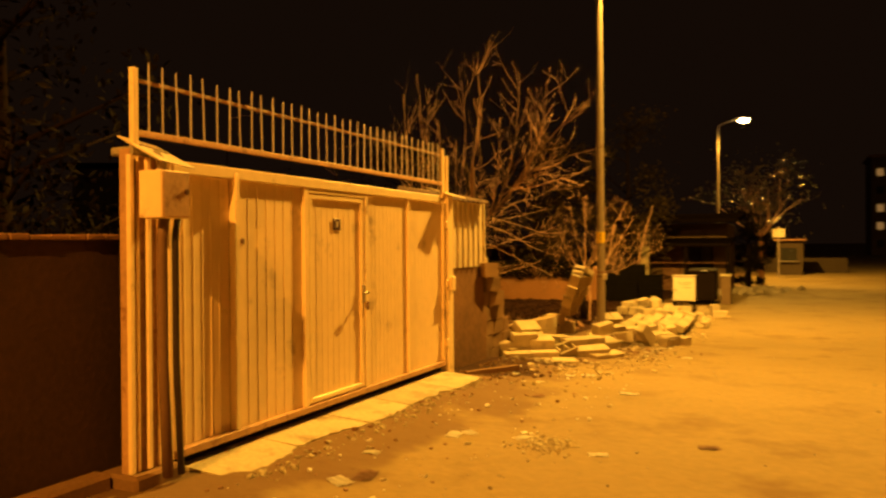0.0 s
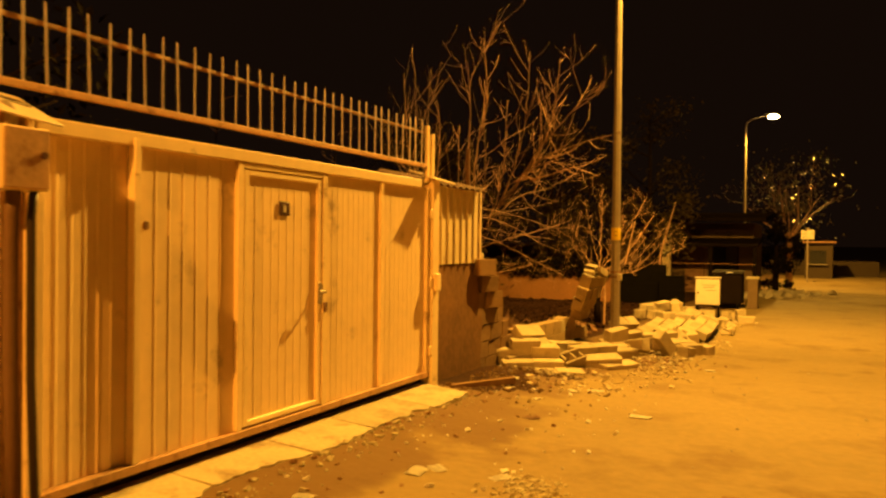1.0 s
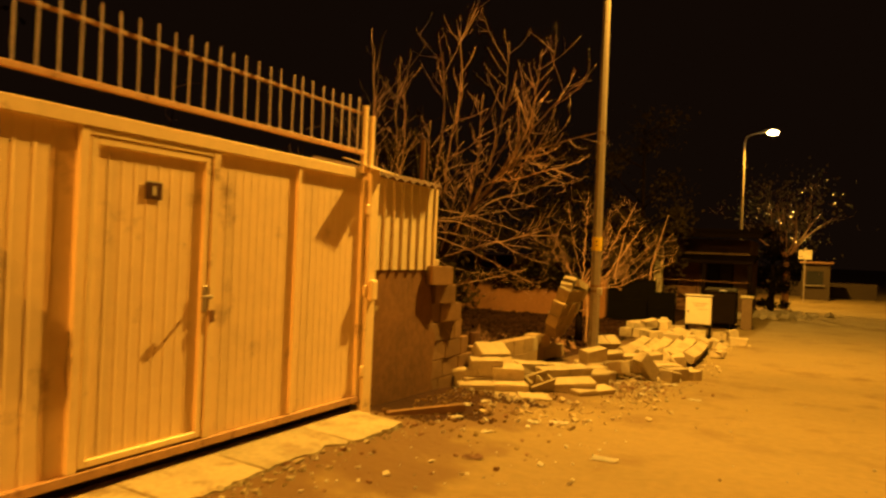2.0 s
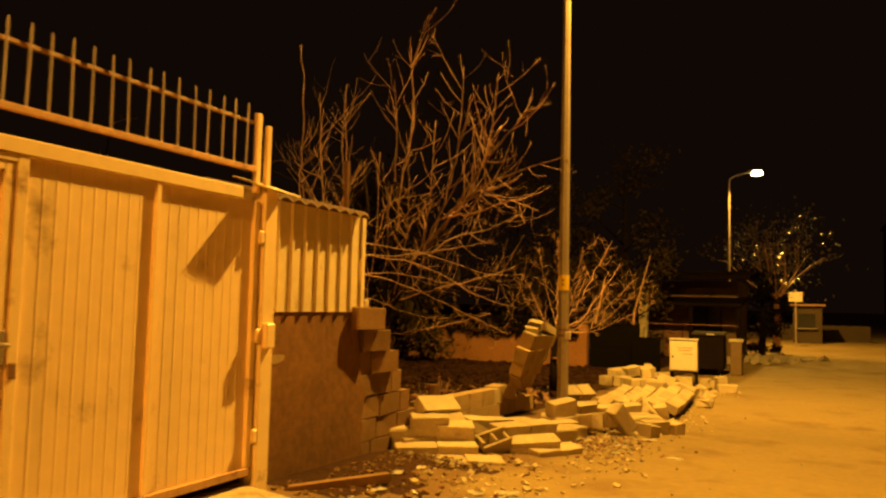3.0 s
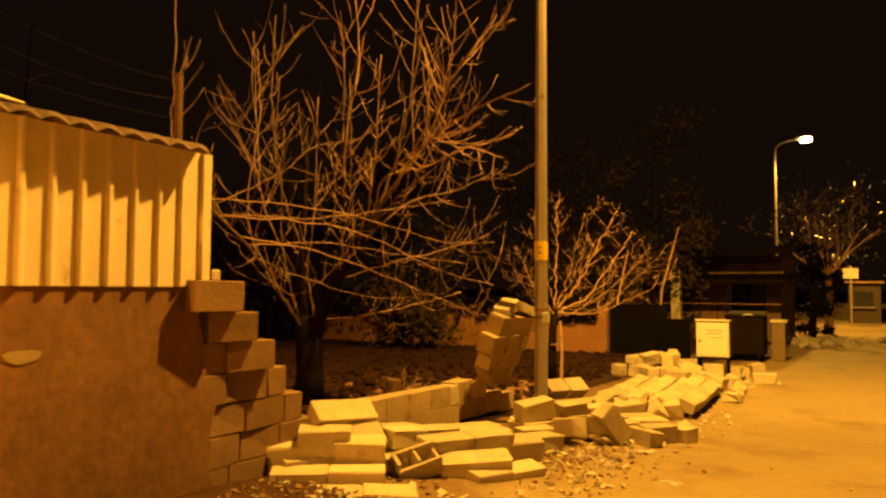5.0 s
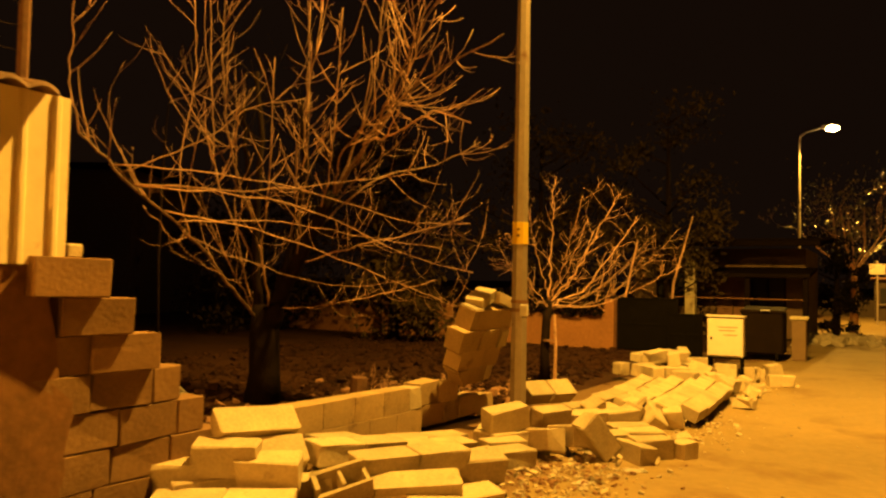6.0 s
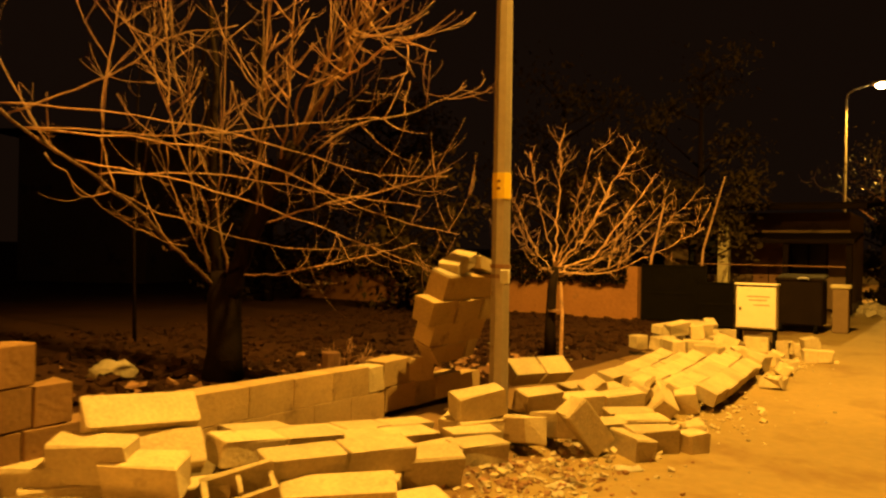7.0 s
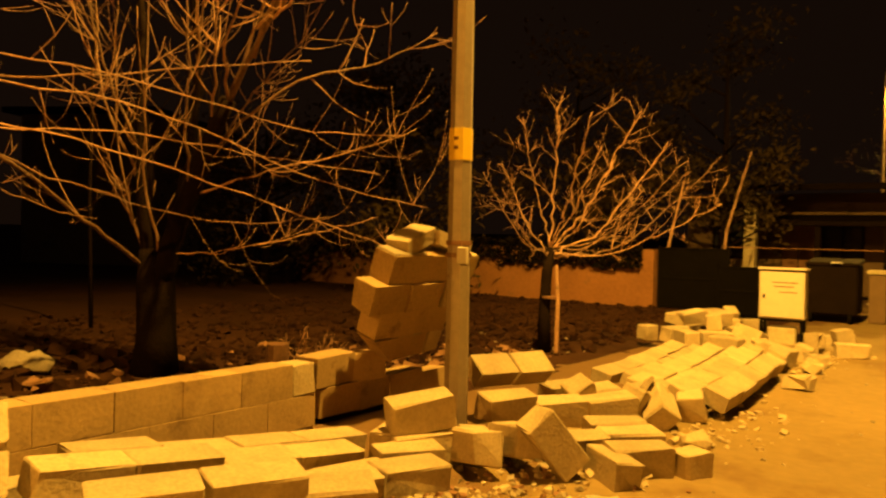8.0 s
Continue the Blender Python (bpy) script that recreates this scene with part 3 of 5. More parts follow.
section("joined blocks slid down below the broken wall end", [((-3.76, 10.92, 0.40), (-3.58, 11.33, 0.38), 48, 0.0)])
section("beam of joined blocks lying across the rubble", [((-3.88, 10.40, 0.25), (-3.22, 10.86, 0.25), 6, 0.0), ((-3.52, 10.36, 0.17), (-2.92, 10.80, 0.15), 9, 0.0)])
section("flat run of joined blocks at the far end of the heap", [((-4.35, 21.30, 0.16), (-3.98, 22.60, 0.18), 5, 0.0), ((-4.10, 21.10, 0.15), (-3.74, 22.20, 0.17), 8, 0.0)])
section("tilted beam of joined blocks fallen beside the lamp post", [((-3.42, 14.40, 0.42), (-3.20, 15.10, 0.38), 42, 0.0)])
rows = []
for k in range(6):
    x = -3.50 + 0.252 * k
    y0 = 16.8 - 0.2 * k + (0.22 if k % 2 else -0.12)
    dz = (0.03, -0.01, 0.04, 0.0, 0.045, 0.02)[k]
    rows.append(((x + 0.06, y0, 0.04 + 0.012 * k + dz), (x - 0.02 - 0.01 * k, 19.15 - 0.07 * k + (0.15 if k % 2 else 0), 0.05 + 0.012 * k + dz), (14, 18, 14, 20, 18, 24)[k], 0.05))
section("large section of block courses fallen flat, bent and cracked", rows)

for args in (
    (-3.50, 10.93, 0.37, 0, 8, -57), (-3.72, 10.80, 0.45, 0, 10, -56), (-3.96, 10.62, 0.33, 0, 5, -50), (-3.92, 11.10, 0.38, 0, 3, -20),
    (-3.70, 11.12, 0.22, 0, 0, 10), (-3.45, 11.15, 0.20, 0, 0, -30), (-3.80, 10.70, 0.24, 0, 0, -35), (-3.9, 11.45, 0.2, 0, 0, -5), (-3.48, 11.42, 0.18, 0, 0, 35),
    (-2.98, 11.62, 0.08, 0, 0, -45), (-3.10, 13.40, 0.16, 0, 0, -32), (-3.35, 12.5, 0.09, 0, 0, -15), (-3.15, 11.9, 0.13, 0, 0, -25),
    (-2.84, 12.38, 0.20, 0, 14, -38), (-3.05, 12.75, 0.12, 0, 0, -20), (-2.95, 12.10, 0.12, 0, 0, 30),
    (-3.13, 13.42, 0.37, 8, 10, -32), (-3.30, 13.40, 0.17, 0, 0, 20), (-3.05, 13.2, 0.14, 0, 0, -30),
    (-2.82, 13.52, 0.20, -10, 8, 58), (-2.70, 13.80, 0.20, -10, 5, 60), (-2.92, 13.75, 0.12, 0, 0, 50),
    (-2.43, 13.75, 0.24, 50, 0, 143), (-2.16, 13.97, 0.09, 0, 6, 50),
    (-3.10, 14.36, 0.24, 0, 10, -26), (-2.86, 14.66, 0.19, 0, 6, -36), (-2.62, 14.96, 0.19, 4, 4, -40), (-2.42, 14.62, 0.12, 0, 4, -46),
    (-2.46, 14.12, 0.12, 0, 6, -42), (-2.24, 14.42, 0.12, 0, 6, -42), (-2.10, 14.20, 0.10, 0, 6, -42), (-1.86, 14.42, 0.06, 0, 0, -30, "half"),
    (-3.0, 15.3, 0.2, 30, 20, -30, "half"), (-3.3, 15.6, 0.1, 0, 8, -20), (-3.05, 15.75, 0.08, 0, 10, -20), (-2.8, 15.3, 0.08, 0, 0, -50),
    (-2.62, 15.45, 0.16, 60, 20, -10, "half"), (-2.45, 15.55, 0.12, 20, 40, 40), (-2.3, 15.85, 0.1, 10, 10, -70, "half"), (-2.7, 16.0, 0.1, 5, 12, -30),
    (-4.05, 19.55, 0.16, 0, 0, 60, "half"), (-3.75, 19.75, 0.15, 0, 6, -20), (-3.5, 19.45, 0.15, 0, 0, 40), (-3.25, 19.8, 0.13, 0, 8, -50), (-3.0, 19.4, 0.12, 0, 0, 70),
    (-3.65, 20.1, 0.34, 8, 5, -30), (-3.4, 20.4, 0.33, 0, 10, -36), (-3.3, 19.9, 0.33, 0, -8, 20, "half"), (-3.8, 20.5, 0.14, 0, 0, 0), (-3.1, 20.3, 0.14, 0, 0, 30), (-2.85, 19.9, 0.2, 14, 20, 70),
    (-2.6, 19.4, 0.12, 0, 0, 20), (-2.35, 19.2, 0.1, 10, 0, 60), (-3.5, 21.6, 0.12, 0, 0, 20), (-3.62, 21.9, 0.25, 30, 0, 40, "half"), (-3.3, 22.0, 0.1, 0, 0, -60),
    (-2.15, 20.9, 0.08, 0, 0, 70), (-1.95, 21.3, 0.09, 0, 0, 20, "half"), (-1.75, 20.3, 0.07, 0, 0, -70), (-1.9, 20.6, 0.2, 10, 0, -60, "half"), (-2.2, 19.7, 0.07, 0, 20, 0, "half"),
    (-3.21, 11.28, 0.25, 14, 24, -30, "hollow"), (-2.56, 15.62, 0.17, 60, 35, 20, "hollow"), (-2.12, 20.1, 0.1, 85, 0, 60, "hollow"), 
    (-2.0, 15.0, 0.03, 0, 0, 20, "chunk"), (-1.9, 17.8, 0.05, 0, 0, 80, "chunk"), (-1.95, 18.9, 0.05, 0, 20, 10, "chunk"), (-2.0, 19.4, 0.05, 0, 0, 40, "chunk"),
):
    loose(*args)


# ---- chips and crumbs of the fallen wall ----
def scatter(name, label, mat, count, place, size, seed):
    r = random.Random(seed)
    bm = bmesh.new()
    for _ in range(count):
        x, y = place(r)
        s = size[0] * (size[1] / size[0]) ** (r.random() ** 1.6)
        c = Vector((x, y, ground_z(x, y) + s * 0.18))
        rot = Euler((r.uniform(-0.5, 0.5), r.uniform(-0.5, 0.5), r.uniform(0, 6))).to_matrix()
        vs = []
        for i in range(8):
            p = Vector(((i & 1) - 0.5, ((i >> 1) & 1) - 0.5, 0.6 * ((i >> 2) - 0.5)))
            p = Vector((p.x * r.uniform(0.6, 1.2), p.y * r.uniform(0.6, 1.2), p.z * r.uniform(0.5, 1.1)))
            vs.append(bm.verts.new(c + rot @ p * s))
        for q in ((0, 2, 3, 1), (4, 5, 7, 6), (0, 1, 5, 4), (2, 6, 7, 3), (0, 4, 6, 2), (1, 3, 7, 5)):
            bm.faces.new([vs[i] for i in q])
    bmesh.ops.recalc_face_normals(bm, faces=bm.faces[:])
    return tagged(part(name, bm, mat), label, "rubble", kind="stuff")


def along_heap(r):
    y = r.uniform(9.3, 20.5)
    return -2.35 + 0.22 * math.sin(y * 1.3) + r.gauss(0, 0.28) - (0.8 if y < 11.2 else 0.0) * r.random(), y


scatter("rubble_chips", "broken block chips and crumbs along the fallen wall", BLOCK, 900, along_heap, (0.012, 0.07), 3)
scatter("fallen_chips", "dense pale chips and flakes broken off the fallen blocks", MORTAR, 260, lambda r: (-2.40 + r.gauss(0, 0.28), 13.0 + r.gauss(0, 0.5)), (0.008, 0.06), 33)
scatter("brick_crumbs", "reddish brick crumbs mixed into the broken block chips", TILE, 420, lambda r: (-2.45 + r.gauss(0, 0.30), 12.95 + r.gauss(0, 0.5)), (0.008, 0.045), 34)
scatter("heap_foot_chips", "pale crumbs under the blocks at the wall end", MORTAR, 150, lambda r: (-3.3 + r.gauss(0, 0.35), 10.45 + r.gauss(0, 0.35)), (0.01, 0.055), 35)
scatter("garden_rubble", "brown clods and broken brick in the garden soil", TILE, 800, lambda r: (-4.3 - abs(r.gauss(0, 1.0)), r.uniform(10.6, 17.5)), (0.02, 0.15), 5)
scatter("dirt_clods", "clods and small stones in the dirt below the broken wall", DIRT, 420, lambda r: (-3.8 + abs(r.gauss(0, 0.5)), r.uniform(8.3, 11.2)), (0.012, 0.055), 6)
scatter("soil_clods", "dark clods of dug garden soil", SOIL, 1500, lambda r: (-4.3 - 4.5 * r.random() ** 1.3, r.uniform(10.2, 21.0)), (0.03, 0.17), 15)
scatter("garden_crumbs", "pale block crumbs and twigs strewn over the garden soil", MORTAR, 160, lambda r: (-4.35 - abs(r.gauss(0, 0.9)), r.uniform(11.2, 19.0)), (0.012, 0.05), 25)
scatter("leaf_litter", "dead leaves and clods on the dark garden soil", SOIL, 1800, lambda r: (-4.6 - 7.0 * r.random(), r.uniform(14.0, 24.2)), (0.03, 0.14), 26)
scatter("apron_crumbs", "pale crumbs broken from the edge of the concrete apron", CONCRETE, 240, lambda r: (-3.34 + abs(r.gauss(0, 0.12)), r.uniform(3.9, 8.2)), (0.01, 0.045), 16)
scatter("road_grit", "small stones scattered on the dusty street", MORTAR, 300, lambda r: (r.uniform(-3.2, 1.2), r.uniform(2.0, 20.0)), (0.008, 0.03), 7)
scatter("plaster_crumbs", "pale crumbled plaster trodden into the street", CONCRETE, 320, lambda r: (-1.80 + r.gauss(0, 0.11), 5.75 + r.gauss(0, 0.16)), (0.008, 0.035), 8)


def scrap(x, y, s, rz, seed, mat=PAPER, label="crumpled pale paper scrap lying on the dirt"):
    r = random.Random(seed)
    bm = bmesh.new()
    n = 4
    g = [[bm.verts.new(((i / n - 0.5) * s * 1.5 * r.uniform(0.9, 1.1), (j / n - 0.5) * s * r.uniform(0.9, 1.1), s * 0.03 + s * 0.10 * r.random())) for i in range(n + 1)] for j in range(n + 1)]
    for j in range(n):
        for i in range(n):
            bm.faces.new((g[j][i], g[j][i + 1], g[j + 1][i + 1], g[j + 1][i]))
    bmesh.ops.solidify(bm, geom=bm.faces[:], thickness=0.002)
    ob = part("litter_scrap", bm, mat)
    ob.matrix_world = pose(x, y, ground_z(x, y), 0, 0, rz)
    return tagged(ob, label, "litter", "litter on the ground")


for i, (x, y, s) in enumerate(((-1.70, 8.53, 0.13), (-2.55, 7.85, 0.12), (-2.6, 5.75, 0.12), (-2.52, 5.9, 0.10), (-2.9, 4.9, 0.09), (-2.05, 5.9, 0.1), (-2.62, 4.35, 0.14), (-2.7, 4.15, 0.12), (-1.35, 5.6, 0.1),
                               (-3.2, 8.9, 0.1), (-3.35, 9.5, 0.09), (-2.65, 9.5, 0.1), (-2.45, 9.7, 0.13), (-2.8, 8.7, 0.08), (-2.2, 12.4, 0.09), (-1.55, 12.4, 0.1), (-2.05, 13.6, 0.12), (-2.25, 12.95, 0.11))):
    dark = i in (1, 6)
    scrap(x, y, s, i * 47, i, RUST if dark else PAPER, "flattened brown carton scrap on the dirt" if dark else "crumpled pale paper scrap lying on the dirt")


# added scrap, standing in for a dark oval spot on the ground
scrap(-0.62, 6.22, 0.11, 20, 41, RUST, "flat brown scrap in place of a dark oval spot")
scatter("street_litter", "small torn paper flakes and dry leaves strewn before the gate", PAPER, 130, lambda r: (-3.3 + 1.6 * r.random() ** 1.4, r.uniform(3.6, 10.4)), (0.012, 0.05), 43)
scatter("dark_leaf_litter", "dry brown leaves and clods trodden into the street edge", TILE, 150, lambda r: (-3.35 + 1.3 * r.random() ** 1.8, r.uniform(3.4, 10.6)), (0.008, 0.05), 44)
plank = part("wooden_plank", tube([(0, -0.42, 0.0), (0, 0.42, 0.0)], 0.05, 4), BROWNBLOCK)
plank.matrix_world = pose(-3.42, 8.75, ground_z(-3.42, 8.75) + 0.02, 0, 0, -28)
tagged(plank, "short weathered wooden beam lying by the gate post", "plank")

# ---- street lamps ----
def street_lamp(x, y, reach, h, label, share=1.0, colour=SODIUM):
    z0 = ground_z(x, y) - 0.05
    t = thing("street_lamp", (x, y, z0), label, "street lamp", "row of street lamps")
    part("pole", tube([(0, 0, 0), (0, 0, 3), (0, 0, h)], [0.082, 0.070, 0.045], 8), STEEL, t)
    part("arm", tube([(0, 0, h), (0.05, 0, h + 0.25), (0.3, 0, h + 0.42), (reach - 0.35, 0, h + 0.58)], [0.045, 0.035, 0.03, 0.03], 8), STEEL, t, "", None, True)
    head = part("lamp_head", add_box(bmesh.new(), (reach - 0.4, -0.13, h + 0.52), (reach + 0.35, 0.13, h + 0.70), 0.05), STEEL, t)
    bowl = bmesh.new()
    bmesh.ops.create_uvsphere(bowl, u_segments=14, v_segments=8, radius=1, matrix=Matrix.Translation((reach + 0.07, 0, h + 0.52)) @ Matrix.Diagonal((0.30, 0.19, 0.15, 1)))
    part("lamp_glass", bowl, BULB, head, "", None, True)
    # the luminaire's optics: a broad pool below, and two lobes thrown along the street
    for name, power, cone, blend, lean in (("lamp_light", 0.82, 164, 0.3, 0), ("lamp_lobe", 0.72, 100, 1.0, 56), ("lamp_lobe", 0.56, 100, 1.0, -56)):
        lamp = bpy.data.lights.new("sodium", "SPOT")
        lamp.color, lamp.energy, lamp.shadow_soft_size = colour, LAMP_POWER * share * power, 0.09
        lamp.spot_size, lamp.spot_blend = radians(cone), blend
        ob = new(name, lamp)
        ob.parent = t
        ob.matrix_local = pose(reach + 0.07, 0, h + 0.25) @ pose(0, 0, 0, lean, 0, 0) @ pose(0, 0, 0, 0, -16 if lean == 0 else -6, 0)
    return t


near_lamp = street_lamp(-3.31, 14.05, 1.45, 8.3, "tall tapered grey steel street lamp post with a yellow sticker")
zl = near_lamp.matrix_world.translation.z
sticker = part("sticker", tube([(0, 0, 1.90 - zl), (0, 0, 2.11 - zl)], [0.079, 0.079], 8), YELLOW, near_lamp, "yellow warning sticker")
for z in (1.97, 2.03):
    part("sticker_mark", box((0.0, -0.083, z - zl), (0.03, -0.074, z + 0.02 - zl)), RUST, sticker)
for z in (1.26, 1.34):
    part("clamp", tube([(0, 0, z - zl), (0, 0, z + 0.03 - zl)], [0.088, 0.088], 8), RUST, near_lamp)
part("torn_notice", add_box(bmesh.new(), (0.05, -0.1, 1.22 - zl), (0.13, -0.07, 1.33 - zl), 0.006), PAPER, near_lamp)
street_lamp(-4.12, 47.2, 1.35, 8.9, "far tall steel street lamp post with a glowing head")
street_lamp(-3.40, -6.0, 1.32, 8.3, "tall grey steel street lamp post further up the street", 0.54, REDDER_SODIUM)


# ---- bare trees ----
def grow(bm, r, p, d, length, radius, depth, lift, wander=0.22, kids=(3, 5), sides=5, shrink=0.62, curl=0.0):
    """One limb with its side shoots, as tapering tubes."""
    n = 6
    wild = wander * (1.0 if depth > 2 else 1.7)
    pts, rad = [p.copy()], [radius]
    d = d.normalized()
    for i in range(n):
        d = (d + Vector((r.uniform(-1, 1), r.uniform(-1, 1), r.uniform(-1, 1))) * wild + Vector((0, 0, lift + curl * (i / n - 0.35)))).normalized()
        p = p + d * length / n
        pts.append(p.copy())
        rad.append(radius * (1 - 0.84 * (i + 1) / n))
    add_tube(bm, pts, rad, sides if depth > 1 else 4, True)
    if depth <= 0:
        return
    for _ in range(r.randint(*kids)):
        k = r.randint(1, n)
        axis_d = (pts[k] - pts[k - 1]).normalized()
        side = axis_d.cross(Vector((r.uniform(-1, 1), r.uniform(-1, 1), r.uniform(-1, 1))))
        side = side.normalized() if side.length > 0.01 else axis_d.orthogonal()
        nd = axis_d * r.uniform(0.5, 1.0) + side * r.uniform(0.5, 1.0)
        nd.z = max(nd.z, -0.12)
        grow(bm, r, pts[k], nd, length * shrink * r.uniform(0.6, 1.1), max(rad[k] * 0.5, 0.0028), depth - 1, max(lift, 0.03) * 1.3, wander, kids, sides, shrink, curl)


def limb_of(t, seed, p, d, length, radius, depth, lift, **kw):
    bm = bmesh.new()
    grow(bm, random.Random(seed), Vector(p), Vector(d), length, radius * 0.8, depth, lift, **kw)
    return part("limb", bm, BARK, t, "", None, True)


def twig(bm, r, p, d, length, radius, depth, turn_up):
    """A crooked shoot that bends upward to its tip and forks once or twice."""
    n, pts, rad = 5, [p.copy()], [radius]
    d = d.normalized()
    for i in range(n):
        d = (d + Vector((r.gauss(0, 0.10), r.gauss(0, 0.10), r.gauss(0, 0.07) + turn_up * (0.05 + 0.24 * i / n)))).normalized()
        p = p + d * length / n
        pts.append(p.copy())
        rad.append(radius * (1 - 0.62 * (i + 1) / n))
    add_tube(bm, pts, rad, 5 if radius > 0.008 else 4, True)
    if depth > 0:
        for _ in range(r.choice((0, 1, 1, 2, 2))):
            k = r.randint(1, n - 1)
            ax = (pts[k + 1] - pts[k]).normalized()
            side = ax.cross(Vector((r.gauss(0, 1), r.gauss(0, 1), r.gauss(0, 1))))
            nd = ax + side.normalized() * r.uniform(0.6, 1.4)
            twig(bm, r, pts[k], nd, length * r.uniform(0.25, 0.7), max(0.0022, rad[k] * 0.62), depth - 1, turn_up)


def bough(t, seed, way, r0, r1, shoots=6, reach=(0.4, 0.9), up=0.5, turn_up=1.0, depth=1, crook=0.011, first=0.25, mat=None):
    """A limb along a smooth line through a few places, slightly crooked, with shoots along it."""
    r = random.Random(seed)
    way = [Vector(p) for p in way]
    ends = [way[0] * 2 - way[1]] + way + [way[-1] * 2 - way[-2]]
    pts, steps = [], 6
    for i in range(len(way) - 1):
        a, b, c, d = ends[i:i + 4]
        for k in range(steps):
            u = k / steps
            pts.append(0.5 * (2 * b + (c - a) * u + (2 * a - 5 * b + 4 * c - d) * u * u + (3 * b - a - 3 * c + d) * u ** 3))
    pts.append(way[-1])
    n = len(pts) - 1
    pts = [p + Vector((r.gauss(0, crook), r.gauss(0, crook), r.gauss(0, crook))) * min(1, i) * (1 - 0.5 * i / n) for i, p in enumerate(pts)]
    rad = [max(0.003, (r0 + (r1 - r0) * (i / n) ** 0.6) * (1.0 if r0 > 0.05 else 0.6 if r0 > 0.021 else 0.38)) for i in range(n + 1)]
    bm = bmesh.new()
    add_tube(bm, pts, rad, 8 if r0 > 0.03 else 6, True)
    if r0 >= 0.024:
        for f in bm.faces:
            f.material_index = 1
    for _ in range(shoots):
        u = first + (1 - first) * (r.random() ** 0.8)
        k = min(n - 1, int(u * n))
        ax = (pts[k + 1] - pts[k]).normalized()
        side = ax.cross(Vector((r.gauss(0, 1), r.gauss(0, 1), r.gauss(0, 1)))).normalized()
        d = ax * r.uniform(0.2, 0.8) + side * r.uniform(0.6, 1.1) + Vector((0, 0, up * r.uniform(0.0, 1.0)))
        twig(bm, r, pts[k], d, reach[0] + (reach[1] * 1.25 - reach[0]) * r.random() ** 1.5, min(rad[k] * 0.65, 0.0062), depth, turn_up)
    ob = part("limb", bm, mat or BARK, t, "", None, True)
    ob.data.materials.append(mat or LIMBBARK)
    return ob


BX, BY = -6.35, 13.8
big = thing("bare_tree", (BX, BY, ground_z(BX, BY) - 0.03), "large bare walnut-like tree with many upright shoots in the garden", "tree", "bare garden trees")
# the trunk's shade is in its near-black colour
part("trunk", tube([(0, 0, 0), (0.02, 0.0, 0.35), (0.0, 0, 0.8), (-0.02, 0, 1.1)], [0.21, 0.17, 0.165, 0.13], 12), SHADEDARK, big, "", None, True)
# the leaders that rise out of the fork, their shade put into the colour
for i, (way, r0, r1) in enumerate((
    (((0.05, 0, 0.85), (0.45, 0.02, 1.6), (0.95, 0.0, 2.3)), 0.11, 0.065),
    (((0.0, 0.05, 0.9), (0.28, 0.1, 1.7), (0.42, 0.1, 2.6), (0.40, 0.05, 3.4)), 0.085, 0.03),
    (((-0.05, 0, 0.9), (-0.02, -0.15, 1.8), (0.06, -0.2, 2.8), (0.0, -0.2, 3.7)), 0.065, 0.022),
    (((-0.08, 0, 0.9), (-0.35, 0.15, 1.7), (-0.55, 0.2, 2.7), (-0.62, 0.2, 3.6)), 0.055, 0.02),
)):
    bough(big, 600 + i, way, r0, r1, 5, (0.5, 1.1), 0.7, 0.6, 1, 0.02, 0.5, SHADEDARK)
